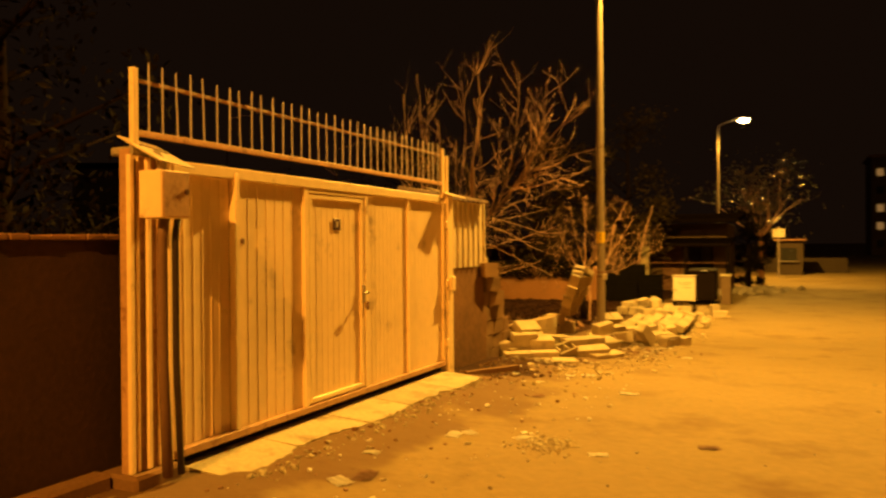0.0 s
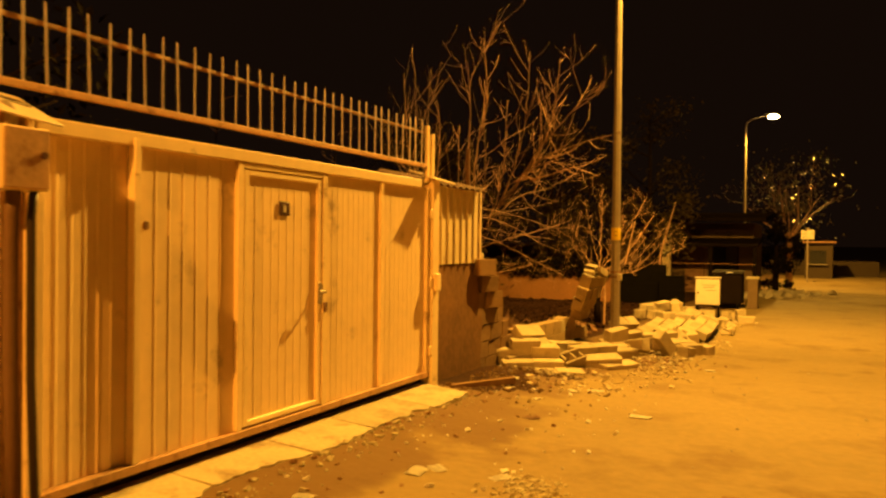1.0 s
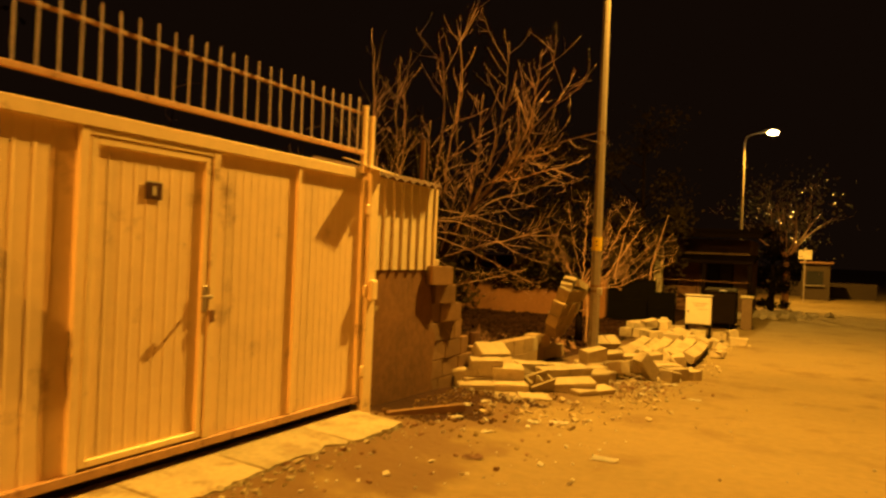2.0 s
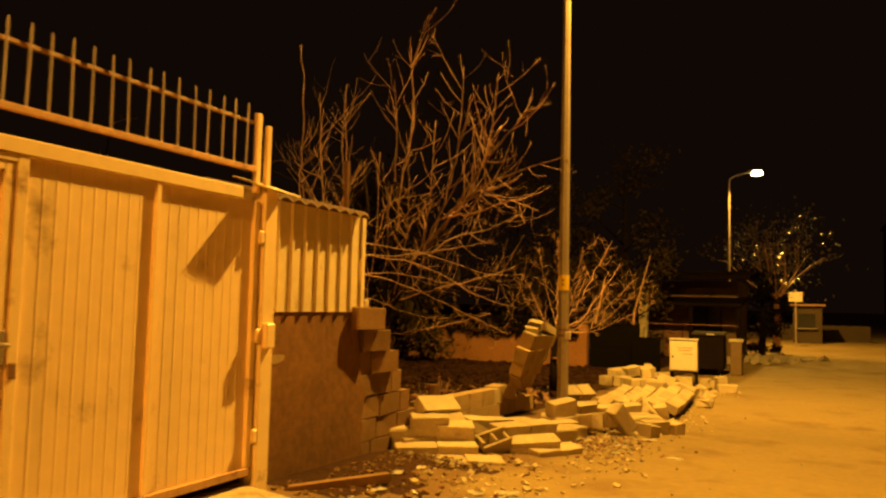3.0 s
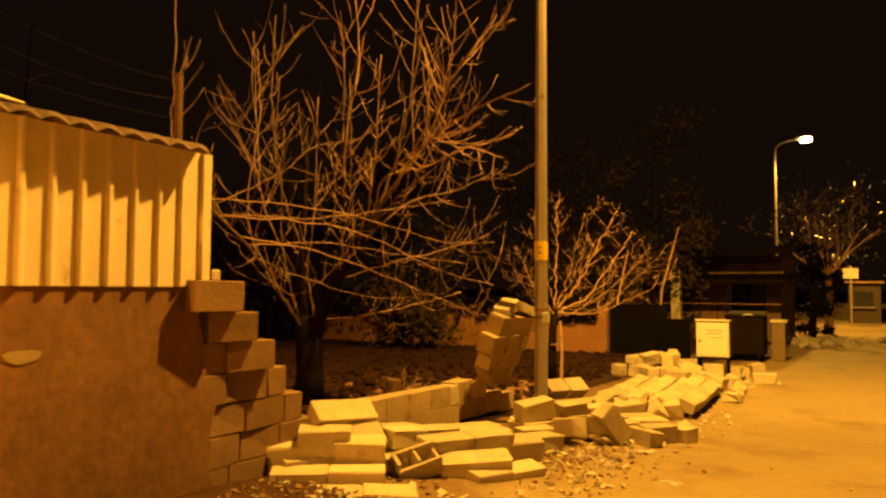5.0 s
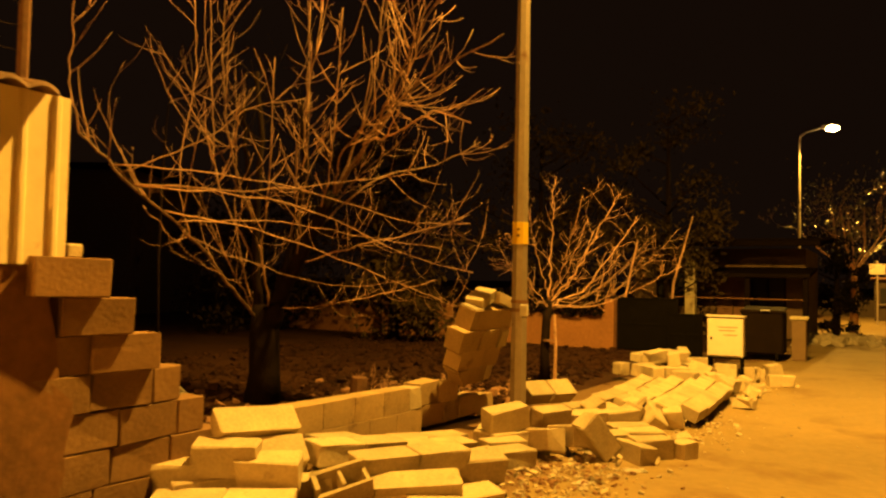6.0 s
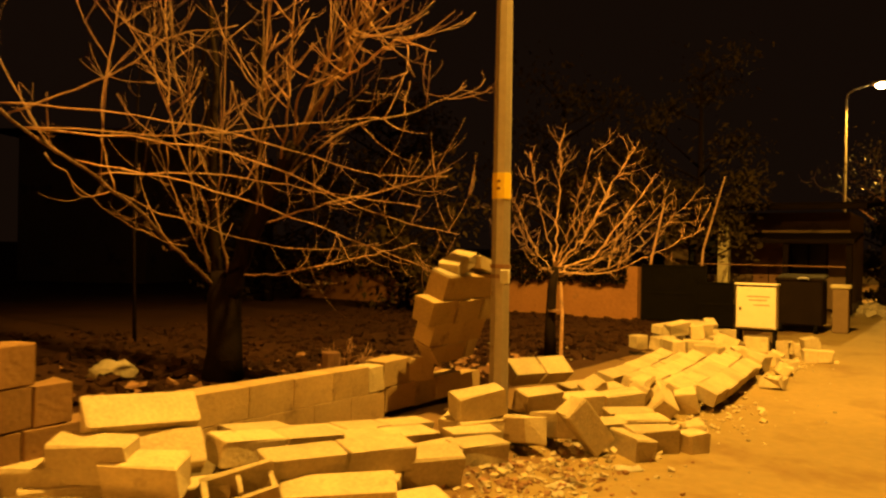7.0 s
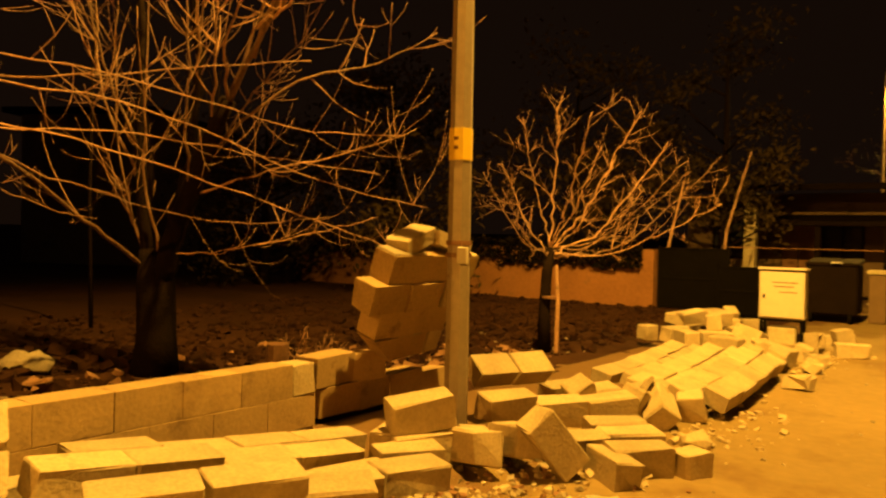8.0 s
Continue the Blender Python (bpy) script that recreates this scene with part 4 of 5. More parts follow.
BOUGHS = (
    # the leader that reaches out over the street, with its forks
    (((0.95, 0.0, 2.3), (1.62, -0.05, 3.05), (2.3, -0.4, 3.28), (3.35, -0.8, 3.45)), 0.049, 0.010, 13, (0.35, 0.9), 0.5, 0.9),
    (((1.25, 0.0, 2.62), (1.75, -0.1, 3.3), (2.35, -0.5, 3.75), (2.9, -0.75, 4.15)), 0.034, 0.008, 10, (0.35, 0.8), 0.5, 0.8),
    (((1.0, 0.0, 2.4), (1.25, 0.1, 3.1), (1.45, 0.1, 4.0), (1.5, 0.1, 5.1)), 0.034, 0.007, 11, (0.4, 0.9), 0.7, 0.7),
    (((1.5, 0.0, 2.9), (1.85, 0.1, 3.6), (2.0, 0.1, 4.3), (2.1, 0.0, 4.9)), 0.024, 0.006, 8, (0.35, 0.7), 0.6, 0.7),
    (((0.7, 0.1, 2.0), (1.1, 0.6, 2.55), (1.55, 1.1, 2.75), (1.95, 1.45, 3.05)), 0.030, 0.007, 7, (0.3, 0.7), 0.2, 0.9),
    (((1.4, -0.1, 2.8), (2.0, -0.3, 2.85), (2.5, -0.5, 2.95), (2.95, -0.6, 2.8)), 0.022, 0.006, 7, (0.3, 0.6), 0.1, 0.8),
    # crowded shoots between the leaders
    (((0.45, 0.0, 1.6), (0.7, -0.2, 2.2), (0.85, -0.3, 2.9), (0.8, -0.3, 3.8)), 0.026, 0.007, 14, (0.2, 0.6), 0.2, 0.8),
    (((0.7, 0.0, 2.0), (1.05, -0.2, 2.5), (1.2, -0.3, 3.2), (1.25, -0.3, 4.2)), 0.026, 0.007, 14, (0.2, 0.6), 0.2, 0.8),
    (((0.3, 0.0, 1.5), (0.6, 0.2, 2.0), (1.0, 0.3, 2.5), (1.5, 0.4, 2.9)), 0.024, 0.007, 12, (0.2, 0.6), 0.2, 0.8),
    (((0.95, 0.0, 2.3), (1.3, -0.3, 2.7), (1.9, -0.5, 3.0), (2.4, -0.7, 3.1)), 0.026, 0.007, 13, (0.2, 0.6), 0.2, 0.8),
    # upright shoots of the crown
    (((0.42, 0.1, 2.5), (0.55, 0.0, 3.4), (0.75, -0.05, 4.3), (0.7, -0.1, 5.3)), 0.030, 0.007, 10, (0.4, 0.9), 0.7, 0.7),
    (((0.3, 0.1, 1.9), (0.15, 0.3, 2.9), (0.25, 0.35, 3.9), (0.2, 0.3, 5.1)), 0.028, 0.007, 9, (0.4, 0.9), 0.7, 0.7),
    (((0.0, -0.2, 2.0), (-0.1, -0.5, 2.8), (-0.15, -0.6, 3.8), (-0.1, -0.6, 4.8)), 0.026, 0.007, 8, (0.4, 0.9), 0.7, 0.7),
    (((-0.3, 0.1, 1.6), (-0.7, -0.1, 2.5), (-0.85, -0.1, 3.5), (-0.95, -0.1, 4.9)), 0.028, 0.007, 9, (0.4, 0.9), 0.7, 0.7),
    (((-0.5, 0.2, 2.2), (-1.0, 0.2, 2.9), (-1.35, 0.1, 3.5), (-1.5, 0.1, 4.2)), 0.024, 0.006, 9, (0.3, 0.8), 0.5, 0.8),
    (((0.1, 0.0, 1.0), (0.12, -0.2, 1.7), (0.30, -0.3, 2.4), (0.32, -0.3, 3.8)), 0.028, 0.007, 7, (0.3, 0.8), 0.6, 0.7),
    (((-0.12, 0.0, 1.0), (-0.28, -0.15, 1.7), (-0.32, -0.2, 2.5), (-0.3, -0.2, 3.5)), 0.026, 0.007, 7, (0.3, 0.8), 0.6, 0.7),
    (((-0.10, 0, 0.95), (-0.5, 0.1, 1.3), (-1.0, 0.15, 1.9), (-1.4, 0.1, 2.7)), 0.030, 0.007, 8, (0.3, 0.8), 0.5, 0.8),
    # the limb that reaches back along the garden wall and its tall shoots
    (((-0.05, -0.1, 0.95), (0.25, -0.8, 1.35), (0.7, -1.8, 1.85), (0.98, -2.5, 2.1), (0.95, -2.95, 2.45)), 0.036, 0.018, 7, (0.4, 0.8), 0.5, 0.8),
    (((0.95, -2.95, 2.45), (0.90, -3.02, 2.9), (0.93, -3.0, 3.5), (0.85, -3.0, 4.5)), 0.017, 0.006, 3, (0.2, 0.4), 0.5, 0.8),
    (((0.95, -2.6, 2.2), (1.25, -2.1, 2.5), (1.45, -1.7, 2.85), (1.75, -1.4, 2.95)), 0.018, 0.006, 6, (0.3, 0.6), 0.4, 0.8),
    (((0.6, -1.6, 1.75), (0.55, -1.7, 2.4), (0.6, -1.6, 3.2), (0.55, -1.6, 4.0)), 0.018, 0.006, 6, (0.3, 0.7), 0.6, 0.7),
    # long thin branches that arch over the stumped wall and droop to upturned ends
    (((0.92, -2.5, 2.12), (1.45, -1.2, 2.08), (1.8, 0.2, 1.66), (1.95, 1.34, 1.50)), 0.020, 0.006, 9, (0.3, 0.7), 0.0, 1.5),
    (((0.80, -2.05, 1.96), (1.25, -1.2, 1.80), (1.55, 0.2, 1.42), (1.78, 1.1, 1.14), (1.66, 1.7, 1.10)), 0.019, 0.006, 10, (0.3, 0.7), -0.1, 1.6),
    (((0.62, -1.6, 1.76), (0.95, -1.0, 1.50), (1.25, -0.2, 1.34), (1.5, 0.6, 1.40)), 0.017, 0.005, 7, (0.3, 0.7), 0.0, 1.4),
    (((0.95, -2.5, 2.12), (1.5, -1.7, 2.15), (1.95, -0.9, 2.3), (2.2, -0.3, 2.42)), 0.018, 0.006, 7, (0.3, 0.6), 0.2, 1.0),
    (((0.96, -2.7, 2.25), (1.6, -1.6, 2.22), (2.1, -0.4, 1.98), (2.35, 0.5, 2.0)), 0.016, 0.005, 7, (0.3, 0.6), 0.1, 1.3),
    (((0.72, -1.85, 1.88), (0.95, -0.8, 1.95), (1.3, 0.3, 1.85), (1.7, 1.0, 1.78)), 0.017, 0.005, 8, (0.3, 0.6), 0.1, 1.3),
    (((0.3, 0.0, 1.5), (0.9, 0.3, 1.75), (1.5, 0.8, 1.95), (2.0, 1.1, 2.15)), 0.022, 0.006, 8, (0.3, 0.7), 0.1, 1.1),
    (((0.15, 0.0, 1.05), (0.7, 0.3, 1.12), (1.3, 0.8, 1.30), (1.6, 1.1, 1.42)), 0.020, 0.006, 6, (0.3, 0.6), 0.0, 1.3),
    (((0.85, -2.3, 1.98), (0.9, -1.9, 1.62), (0.75, -1.3, 1.4), (0.45, -0.8, 1.35)), 0.014, 0.005, 5, (0.3, 0.5), 0.0, 1.2),
)
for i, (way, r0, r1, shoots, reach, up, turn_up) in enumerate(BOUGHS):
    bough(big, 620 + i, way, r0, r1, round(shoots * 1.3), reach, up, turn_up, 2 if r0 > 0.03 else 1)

SX, SY = -4.55, 17.72
small = thing("bare_tree", (SX, SY, ground_z(SX, SY) - 0.03), "small bare pruned fruit tree with a spreading crown", "tree", "bare garden trees")
part("trunk", tube([(-0.05, 0, 0), (-0.06, 0, 0.5), (-0.04, 0, 0.95), (0.0, 0, 1.25)], [0.085, 0.068, 0.062, 0.055], 9), SHADEDARK, small, "", None, True)
# along: toward the street and away from the walker; across: square to it
for i, (along, across, rise, r0, low) in enumerate((
    (2.0, 0.1, 1.22, 0.030, 0.15), (1.85, -0.3, 0.62, 0.024, 0.10), (1.45, 0.4, 1.35, 0.026, 0.3), (0.95, -0.2, 1.62, 0.026, 0.5), (0.1, 0.2, 1.82, 0.028, 0.6), (0.35, -0.5, 1.5, 0.024, 0.5),
    (-0.35, 0.1, 1.5, 0.024, 0.5), (-0.80, 0.0, 0.95, 0.022, 0.3), (-0.55, 0.5, 1.1, 0.022, 0.4), (-0.6, -0.4, 0.72, 0.020, 0.2), (1.3, -0.7, 1.0, 0.024, 0.2), (0.9, 0.8, 1.15, 0.024, 0.35), (1.75, 0.45, 0.95, 0.024, 0.2),
    (0.6, 0.1, 1.2, 0.02, 0.5), (1.1, 0.1, 0.8, 0.02, 0.2),
)):
    out = Vector((0.81 * along - 0.58 * across, 0.58 * along + 0.81 * across, 0))
    base = Vector((0.0, 0.0, 1.14 + 0.02 * (i % 7)))
    way = (base, base + out * 0.36 + Vector((0, 0, rise * low * 0.55)), base + out * 0.70 + Vector((0, 0, rise * (0.45 + 0.4 * low))), base + out + Vector((0, 0, rise)))
    bough(small, 700 + i, way, r0 * 0.85, 0.005, 15, (0.12, 0.42), 0.25, 0.35, 1, 0.018, 0.3)
part("stake", tube([(0.10, 0.0, 0), (0.11, 0.0, 0.6), (0.08, 0.0, 1.05)], [0.026, 0.024, 0.02], 7), BARK, small, "pale second stem tied to the trunk")
part("tie", tube([(0.01, 0.0, 0.66), (0.01, 0.0, 0.685)], 0.10, 10), RUST, small)

for x, y, h, dx in ((-4.85, 25.7, 3.2, 0.55), (-5.75, 25.0, 2.6, 0.35)):
    sap = thing("sapling", (x, y, ground_z(x, y) - 0.03), "thin leaning bare sapling beside the dark gate", "tree", "saplings")
    part("stem", tube([(0, 0, 0), (dx * 0.2, 0, h * 0.5), (dx, 0, h)], [0.034, 0.026, 0.012], 6), BARK, sap)
    limb_of(sap, int(h * 10), (dx * 0.5, 0, h * 0.7), (0.6, 0, 0.8), 0.6, 0.012, 1, 0.02)
for i, (x, y, h) in enumerate(((-11.3, 13.0, 5.4), (-9.9, 15.2, 4.9))):
    sap = thing("sapling", (x, y, ground_z(x, y) - 0.03), "tall thin bare sapling in the dark garden", "tree", "saplings")
    part("stem", tube([(0, 0, 0), (-0.06, 0, h * 0.35), (-0.02, 0, h * 0.7), (0.14, 0, h)], [0.03, 0.024, 0.018, 0.006], 6), SHADEDARK, sap, "", None, True)
    for k in range(3):
        limb_of(sap, 300 + i * 5 + k, (-0.02 + 0.03 * k, 0, h * (0.6 + 0.12 * k)), ((-1) ** k, 0.3, 0.35), 0.6, 0.012, 1, 0.06, kids=(1, 2))


def evergreen(x, y, h, spread, seed, count, label, leaf=0.16, low=0.25, foliage=BACKLEAF):
    r = random.Random(seed)
    t = thing("evergreen_tree", (x, y, ground_z(x, y) - 0.05), label, "tree", "dark evergreen trees")
    trunk = bmesh.new()
    add_tube(trunk, [(0, 0, 0), (0.05, 0, h * 0.4), (0, 0.05, h * 0.9)], [0.16, 0.11, 0.03], 7)
    clumps = []
    for i in range(26):
        z = h * (low + (1 - low) * r.random())
        w = spread * math.sin(math.pi * min(1.0, 0.12 + 0.88 * (h - z) / (h * (1 - low)) * 0.62 + 0.1)) * r.uniform(0.35, 1.0)
        a = r.uniform(0, 6.28)
        c = Vector((w * math.cos(a), w * math.sin(a), z))
        clumps.append((c, r.uniform(0.35, 0.7) * spread * 0.55))
        add_tube(trunk, [(0, 0, max(0.3, z - 0.5 * w)), tuple(c)], [0.04, 0.012], 5)
    part("trunk", trunk, SHADEDARK, t, "", None, True)
    bm = bmesh.new()
    for _ in range(count):
        c, s = r.choice(clumps)
        p = c + Vector((r.gauss(0, 1), r.gauss(0, 1), r.gauss(0, 0.7))) * s * 0.55
        rot = Euler((r.uniform(-1.2, 1.2), r.uniform(-1.2, 1.2), r.uniform(0, 6.28))).to_matrix()
        l = leaf * r.uniform(0.6, 1.3)
        bm.faces.new([bm.verts.new(p + rot @ Vector(q) * l) for q in ((-0.5, 0, 0), (0, -0.22, 0.05), (0.5, 0, 0), (0, 0.22, 0.05))])
    part("crown", bm, foliage, t)
    return t


evergreen(-7.6, 5.2, 4.4, 1.7, 11, 2000, "dark broad-leaved tree behind the garden wall", 0.13, 0.3, LEAF)
evergreen(-9.0, 27.5, 6.2, 2.3, 13, 2600, "dark bushy evergreen behind the garden", 0.2)
evergreen(-6.0, 30.0, 7.0, 2.2, 14, 2600, "dark bushy evergreen behind the garden", 0.2)
evergreen(-13.0, 25.0, 5.5, 2.5, 15, 2400, "dark bushy evergreen behind the garden", 0.2)
# three added trees, not known to stand there, darken the horizon line
evergreen(-18.5, 25.5, 5.0, 2.6, 18, 2000, "dark bushy evergreen behind the garden", 0.2, 0.05)
evergreen(-15.0, 22.5, 4.2, 2.3, 19, 2000, "dark bushy evergreen behind the garden", 0.2, 0.05)
evergreen(-10.8, 22.8, 3.6, 2.0, 20, 2000, "dark bushy evergreen behind the garden", 0.2, 0.05)
evergreen(-2.0, 37.5, 3.6, 1.15, 16, 2400, "dense dark conifer at the roadside", 0.18, 0.1, LEAF)
roadside = thing("bare_tree", (-1.6, 41.5, ground_z(-1.6, 41.5) - 0.05), "bare roadside tree with a few leaves under a street lamp", "tree", "roadside trees")
part("trunk", tube([(0, 0, 0), (0.05, 0, 1.5), (0, 0, 2.6)], [0.17, 0.14, 0.1], 8), BARK, roadside)
for i in range(7):
    a = i * 0.9
    limb_of(roadside, 400 + i, (0, 0, 2.3 + 0.05 * i), (0.8 * math.cos(a), 0.8 * math.sin(a), 0.9), 2.9, 0.05, 3, 0.05, kids=(2, 4))
r = random.Random(9)
bm = bmesh.new()
for _ in range(700):
    p = Vector((r.gauss(0, 1.1), r.gauss(0, 1.1), 4.5 + r.gauss(0, 1.0)))
    rot = Euler((r.uniform(-1.5, 1.5), r.uniform(-1.5, 1.5), r.uniform(0, 6.28))).to_matrix()
    bm.faces.new([bm.verts.new(p + rot @ Vector(q) * 0.17) for q in ((-0.5, 0, 0), (0, -0.25, 0.05), (0.5, 0, 0), (0, 0.25, 0.05))])
part("leaves", bm, GLOSSLEAF, roadside)

# ---- garden things ----
st = thing("tree_stump", (-5.48, 14.43, ground_z(-5.48, 14.43) - 0.02), "short dark sawn tree stump in the garden soil", "stump")
part("wood", tube([(0, 0, 0), (0, 0, 0.1), (0.01, 0, 0.33)], [0.13, 0.1, 0.095], 9), RUST, st)
r = random.Random(21)
bm = bmesh.new()
bmesh.ops.create_icosphere(bm, subdivisions=3, radius=1)
for v in bm.verts:
    k = 1 + 0.35 * noise.noise(v.co * 2.2) + 0.18 * noise.noise(v.co * 6)
    v.co = Vector((v.co.x * 0.24 * k, v.co.y * 0.17 * k, max(-0.02, v.co.z * 0.15 * k)))
ob = part("plastic_sack", bm, MORTAR, None, "", None, True)
ob.matrix_world = pose(-7.0, 13.0, ground_z(-7.0, 13.0) + 0.04, 0, 0, 30) @ Matrix.Scale(0.95, 4)
tagged(ob, "crumpled pale plastic sack lying in the garden", "sack")
shrub = thing("shrub", (-5.7, 15.0, ground_z(-5.7, 15.0) - 0.02), "low dry leafless shrub in the garden", "shrub")
for i in range(6):
    a = i * 1.07
    limb_of(shrub, 500 + i, (0, 0, 0), (0.6 * math.cos(a), 0.6 * math.sin(a), 1.0), 0.38, 0.005, 2, 0.03)

for x, y, l, rz, rr in ((-5.3, 13.7, 1.7, 70, 0.035), (-4.9, 12.9, 1.3, 95, 0.025), (-5.7, 14.1, 2.0, 100, 0.04), (-4.75, 14.9, 1.0, 60, 0.03)):
    lg = part("fallen_branch", tube([(0, -l / 2, 0.02), (0.06, -l / 6, 0.05), (-0.03, l / 5, 0.04), (0.05, l / 2, 0.01)], [rr, rr * 0.9, rr * 0.7, rr * 0.3], 7), SHADEDARK, None, "", None, True)
    lg.matrix_world = pose(x, y, ground_z(x, y) + rr * 0.4, 0, 0, rz)
    tagged(lg, "dark fallen branch lying on the garden soil", "branch", "fallen branches")

# ---- cabinet by the road ----
cab = thing("utility_cabinet", (-2.71, 21.1, 0.0), "off-white steel utility cabinet on a dark open stand by the road", "cabinet", turn=4)
part("body", box((-0.285, -0.18, 0.34), (0.285, 0.20, 0.985), 0.01), WHITE, cab)
part("gap", box((-0.275, -0.17, 0.985), (0.275, 0.19, 0.998)), DARK, cab)
part("roof", add_box(bmesh.new(), (-0.305, -0.21, -0.016), (0.305, 0.23, 0.018), 0.008, pose(0, 0, 1.016, -2, 0, 0)), WHITE, cab)
cdoor = part("door", box((-0.262, -0.194, 0.36), (0.262, -0.18, 0.97), 0.004), WHITE, cab)
part("lock", box((-0.235, -0.206, 0.62), (-0.205, -0.194, 0.67), 0.003), DARK, cdoor)
for z, a, b in ((0.83, -0.12, 0.20), (0.775, -0.10, 0.16), (0.70, -0.03, 0.19)):
    part("writing_bar", box((a, -0.197, z), (b, -0.1945, z + 0.013)), RUST, cdoor)
for x in (-0.275, 0.235):
    for y in (-0.17, 0.15):
        part("leg", box((x, y, -0.06), (x + 0.04, y + 0.04, 0.305), 0.003), DARK, cab)
for y in (-0.17, 0.15):
    part("stand_rail", box((-0.275, y, 0.305), (0.275, y + 0.04, 0.34), 0.003), DARK, cab)
part("plinth", box((-0.18, -0.10, -0.06), (0.18, 0.14, 0.22), 0.015), CONCRETE, cab)

# ---- back wall of the garden, dark gates, house ----
bm = bmesh.new()
n = 60
tops = [(-16 + i * 10.2 / n, 1.16 + 0.03 * noise.noise((i * 0.5, 0, 0)) - (0.14 if 30 < i < 36 else 0.0)) for i in range(n + 1)]
f = [bm.verts.new((x, 24.5, z)) for x, z in tops] + [bm.verts.new((-5.8, 24.5, -0.2)), bm.verts.new((-16, 24.5, -0.2))]
b = [bm.verts.new((v.co.x, 24.72, v.co.z)) for v in f]
bm.faces.new(f)
bm.faces.new(b[::-1])
for i in range(len(f)):
    bm.faces.new((f[i], b[i], b[(i + 1) % len(f)], f[(i + 1) % len(f)]))
bmesh.ops.recalc_face_normals(bm, faces=bm.faces[:])
tagged(part("wall_north", bm, BACKWALL), "weathered orange-brown plastered wall behind the garden", "wall", kind="structure")


def ivy(seed, x0, x1, y, z0, z1, count):
    r = random.Random(seed)
    bm = bmesh.new()
    for _ in range(count):
        x = r.uniform(x0, x1)
        hang = max(0.05, 0.32 + 0.35 * noise.noise((x * 1.7, 3, seed)) + 0.2 * noise.noise((x * 5, 8, seed)))
        p = Vector((x, y - 0.06 - 0.1 * r.random(), z1 + 0.2 - (hang + 0.25) * r.random()))
        rot = Euler((r.uniform(-1.2, 1.2), r.uniform(-1.2, 1.2), r.uniform(0, 6.28))).to_matrix()
        bm.faces.new([bm.verts.new(p + rot @ Vector(q) * 0.10) for q in ((-0.5, 0, 0), (0, -0.3, 0.05), (0.5, 0, 0), (0, 0.3, 0.05))])
    return tagged(part("ivy", bm, LEAF), "dark ivy hanging over the top of the back wall", "ivy", kind="stuff")


ivy(31, -9.2, -6.0, 24.5, 0.6, 1.16, 2200)
ivy(32, -15.5, -9.2, 24.5, 0.3, 1.16, 2600)


def dark_leaf(x0, x1, z1, y, label):
    t = thing("yard_gate", ((x0 + x1) / 2, y, ground_z(-5, y) - 0.02), label, "gate", "dark yard gates")
    w = (x1 - x0) / 2
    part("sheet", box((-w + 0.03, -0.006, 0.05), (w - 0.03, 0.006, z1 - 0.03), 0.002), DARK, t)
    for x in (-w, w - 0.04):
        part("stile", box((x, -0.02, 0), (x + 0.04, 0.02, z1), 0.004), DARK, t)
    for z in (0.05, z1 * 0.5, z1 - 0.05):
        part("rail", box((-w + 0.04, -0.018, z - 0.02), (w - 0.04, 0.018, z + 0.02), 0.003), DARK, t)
    return t


dark_leaf(-5.72, -4.35, 1.24, 24.55, "black painted sheet steel yard gate leaf, closed")
dark_leaf(-4.5, -3.75, 0.95, 24.2, "low black sheet steel gate leaf, standing ajar")
# what this dark box is stays unclear; it is built as a container
bin_ = thing("waste_container", (-2.62, 24.9, 0.0), "dark box of unclear kind, built as a waste container", "container")
part("body", box((-0.42, -0.35, 0.12), (0.40, 0.35, 1.0), 0.03), BINDARK, bin_)
part("lid", add_box(bmesh.new(), (-0.44, -0.38, 0.0), (0.42, 0.38, 0.07), 0.025, pose(0, 0, 1.0, 5, 0, 0)), BINDARK, bin_)
# pale handle puts the box's bright highlight into paint
part("lid_handle", tube([(-0.02, -0.40, 1.02), (0.0, -0.43, 1.04), (0.14, -0.43, 1.04), (0.16, -0.40, 1.02)], 0.014, 6), SPIKE, bin_)
for x in (-0.36, 0.26):
    part("wheel", tube([(x, -0.3, 0.07), (x + 0.06, -0.3, 0.07)], 0.09, 10), DARK, bin_)
pil = thing("gate_post", (-1.98, 25.3, -0.03), "squat pale concrete gate post with a cap", "post")
part("shaft", box((-0.14, -0.14, 0), (0.14, 0.14, 0.86), 0.012), HOUSE, pil)
part("cap", box((-0.18, -0.18, 0.86), (0.18, 0.18, 0.94), 0.02), CONCRETE, pil)
rail = thing("railing", (-3.6, 26.3, 0.0), "thin grey pipe railing before the house", "railing")
part("bar", tube([(-1.4, 0, 1.24), (1.6, 0, 1.24)], 0.009, 6), RUST, rail)
for x in (-1.4, 0.1, 1.6):
    part("post", tube([(x, 0, -0.05), (x, 0, 1.24)], 0.009, 6), DARK, rail)

house = thing("house", (-5.2, 32.5, -0.05), "low plastered house with a dark porch roof behind the trees", "house")
part("wall", box((-2.5, 0, 0), (2.7, 4.0, 2.75), 0.02), HOUSE, house)
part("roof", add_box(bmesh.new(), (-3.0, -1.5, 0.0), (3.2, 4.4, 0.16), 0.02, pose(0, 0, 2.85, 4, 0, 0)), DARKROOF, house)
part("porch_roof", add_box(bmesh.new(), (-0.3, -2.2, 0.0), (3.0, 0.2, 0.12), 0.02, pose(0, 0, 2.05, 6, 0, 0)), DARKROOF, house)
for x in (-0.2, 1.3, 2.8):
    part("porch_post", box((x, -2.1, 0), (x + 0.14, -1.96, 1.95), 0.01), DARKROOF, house)
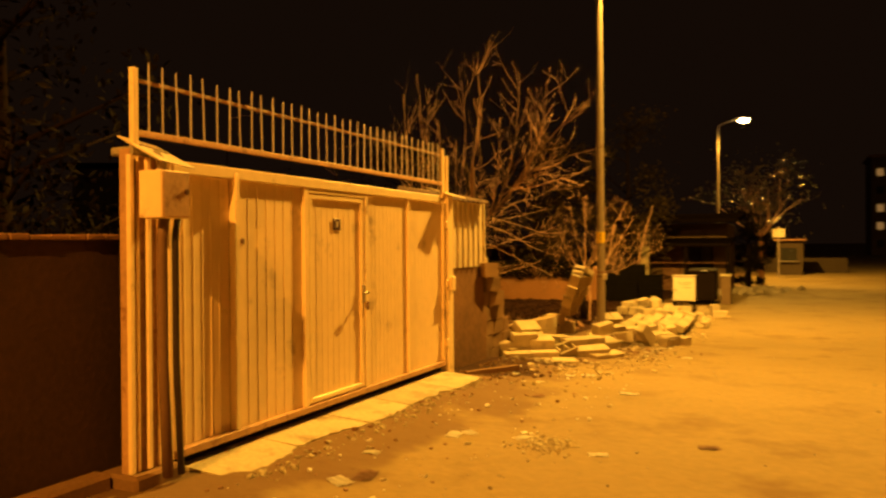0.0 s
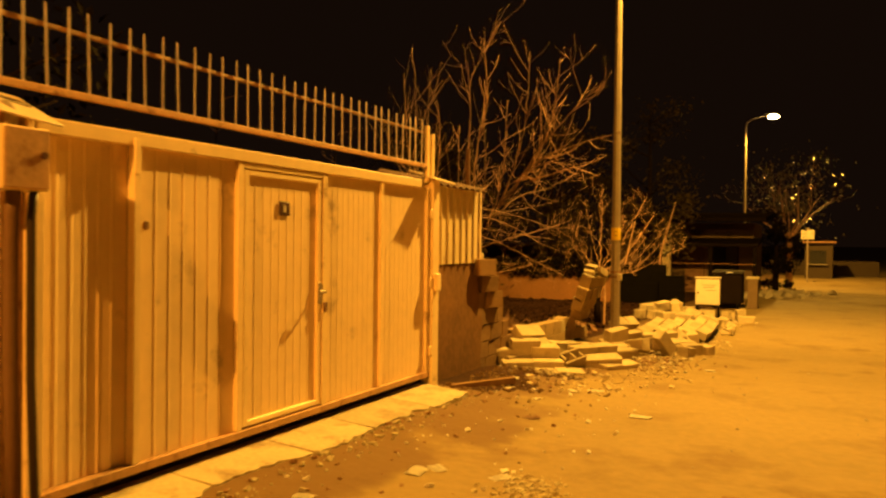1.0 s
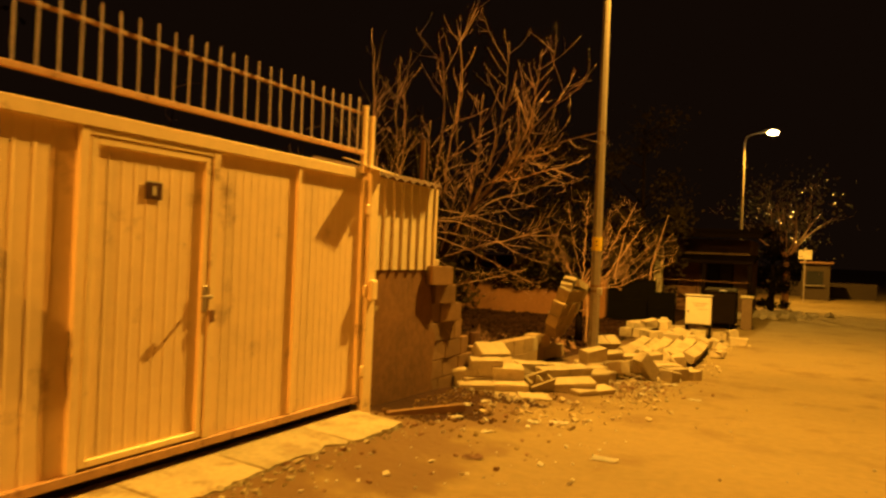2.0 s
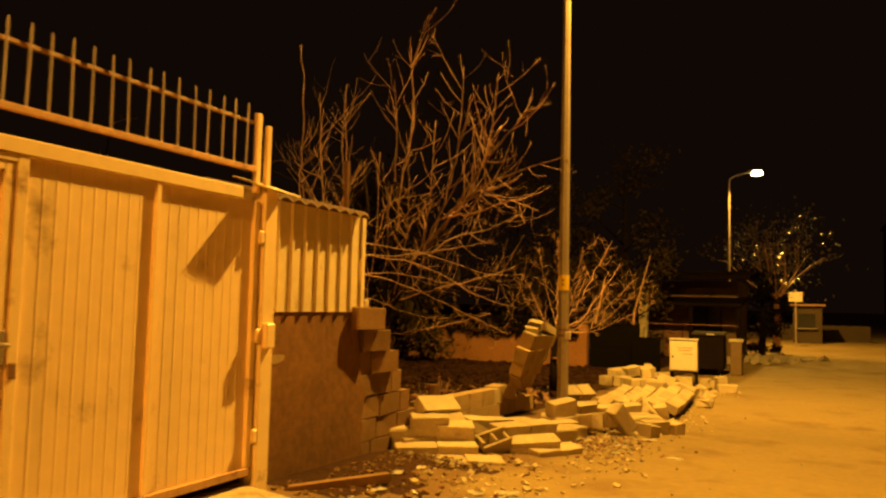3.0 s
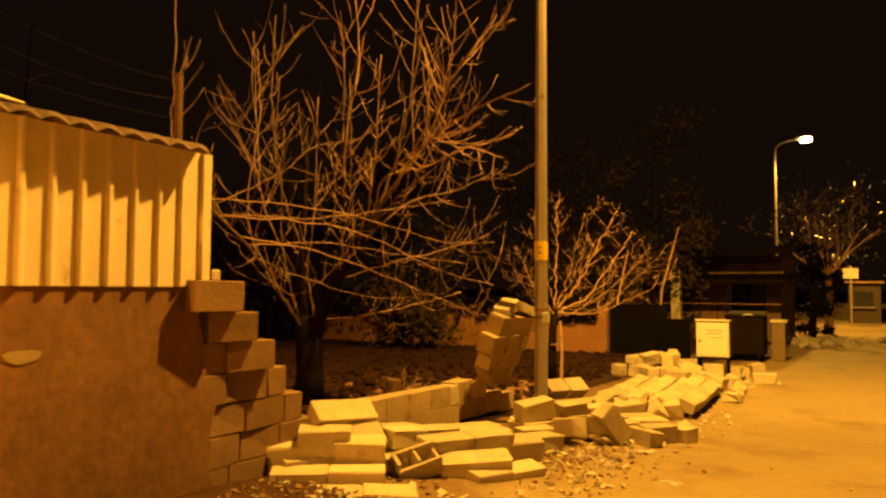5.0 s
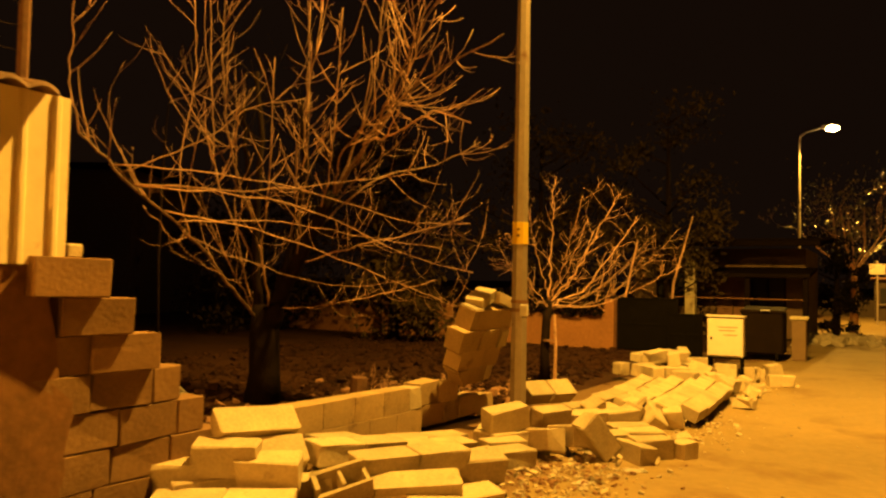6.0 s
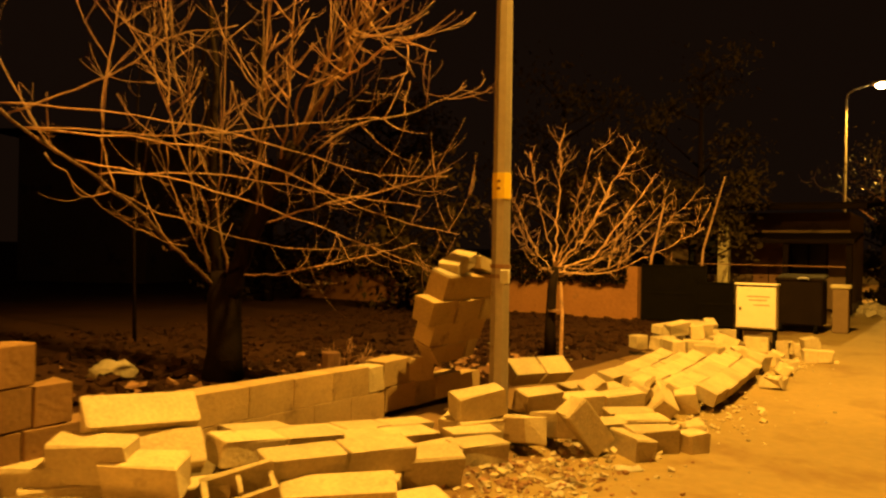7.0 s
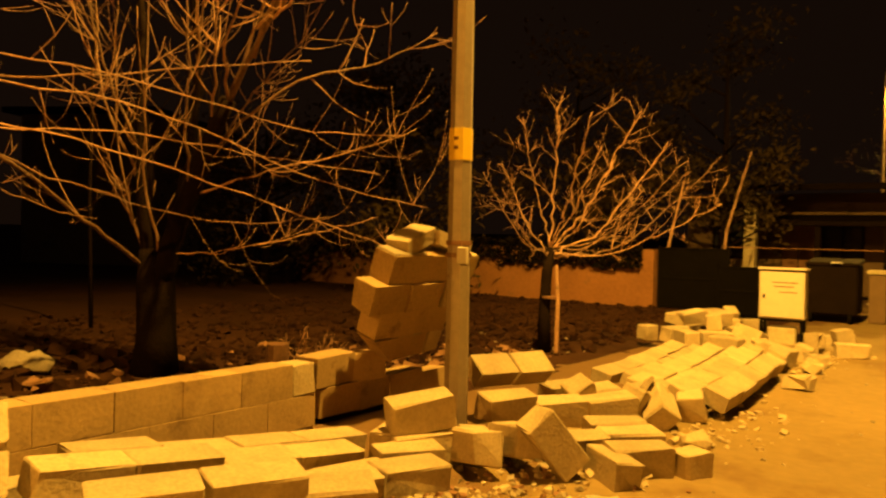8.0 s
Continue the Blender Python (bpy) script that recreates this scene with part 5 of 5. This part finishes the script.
for x in (-1.7, 1.2):
    w = part("window", box((x, -0.02, 0.95), (x + 0.9, 0.06, 1.95), 0.004), GLASSY, house)
    for a, b_ in (((x - 0.06, -0.05, 0.89), (x, 0.05, 2.01)), ((x + 0.9, -0.05, 0.89), (x + 0.96, 0.05, 2.01)), ((x, -0.05, 1.95), (x + 0.9, 0.05, 2.01)), ((x, -0.05, 0.89), (x + 0.9, 0.05, 0.95)), ((x + 0.43, -0.045, 0.95), (x + 0.47, 0.05, 1.95))):
        part("window_frame", box(a, b_, 0.003), DARKROOF, w)
part("door", box((0.15, -0.03, 0.0), (0.95, 0.05, 1.95), 0.006), RUST, house)
post = thing("porch_column", (-5.35, 30.2, -0.05), "pale square column of an unfinished porch", "column")
part("shaft", box((-0.14, -0.14, 0), (0.14, 0.14, 2.35), 0.012), CONCRETE, post)

far = thing("house", (-30.5, 26.2, 0.0), "distant dark house with one narrow lit window", "house", turn=-62)
part("wall", box((-3.5, 0, -0.2), (3.5, 5, 5.4), 0.02), HOUSE, far)
part("roof", add_box(bmesh.new(), (-3.9, -0.5, 5.4), (3.9, 5.4, 5.6), 0.02), DARKROOF, far)
fw = part("window", box((0.6, -0.02, 3.5), (0.86, 0.05, 4.6), 0.004), BRIGHTWIN, far)
part("window_frame", box((0.52, -0.04, 3.42), (0.60, 0.05, 4.68), 0.004), HOUSE, fw)
part("window_frame", box((0.86, -0.04, 3.42), (0.94, 0.05, 4.68), 0.004), HOUSE, fw)

# ---- far end of the street ----
far_wall = tagged(part("wall_far", box((-9, 63, -0.4), (3.5, 63.3, 0.75), 0.02), FARPLASTER), "far low pale wall across the end of the street", "wall", kind="structure")
sign = thing("road_sign", (-0.95, 52.0, -0.36), "white rectangular road sign on a thin post", "sign")
part("post", tube([(0, 0, 0), (0, 0, 3.3)], 0.04, 6), STEEL, sign)
part("board", box((-0.36, -0.05, 2.6), (0.36, -0.02, 3.15), 0.004), MORTAR, sign)
kiosk = thing("kiosk", (-0.4, 58.0, -0.36), "small pale roadside kiosk lit by the far lamp", "kiosk")
part("wall", box((-0.8, 0, 0), (0.9, 1.6, 2.4), 0.02), FARPLASTER, kiosk)
part("roof", box((-1.0, -0.3, 2.4), (1.1, 1.8, 2.52), 0.02), TILE, kiosk)
part("window", box((-0.5, -0.02, 1.0), (0.5, 0.04, 1.9), 0.004), GLASSY, kiosk)
part("shelf", box((-0.6, -0.25, 0.92), (0.6, -0.0, 0.98), 0.006), STEEL, kiosk)
scatter("roadside_heap", "dark heap of stones and branches at the roadside", MORTAR, 260, lambda r: (-2.7 + abs(r.gauss(0, 0.9)), 34 + r.gauss(0, 1.2)), (0.06, 0.4), 17)
tower = thing("apartment_building", (21, 150, -0.4), "far dark apartment building with a few lit windows", "building")
part("wall", box((-9, 0, 0), (9, 12, 17), 0.1), HOUSE, tower)
part("roof", box((-9.4, -0.4, 17), (9.4, 12.4, 17.5), 0.05), TILE, tower)
for i in range(5):
    for j in range(6):
        lit = (i, j) in ((1, 0), (2, 0), (4, 0), (3, 2), (1, 3))
        w = part("window", box((-8.2 + j * 2.9, -0.05, 1.4 + i * 3.1), (-7.1 + j * 2.9, 0.05, 2.7 + i * 3.1), 0.01), LITWIN if lit else GLASSY, tower)
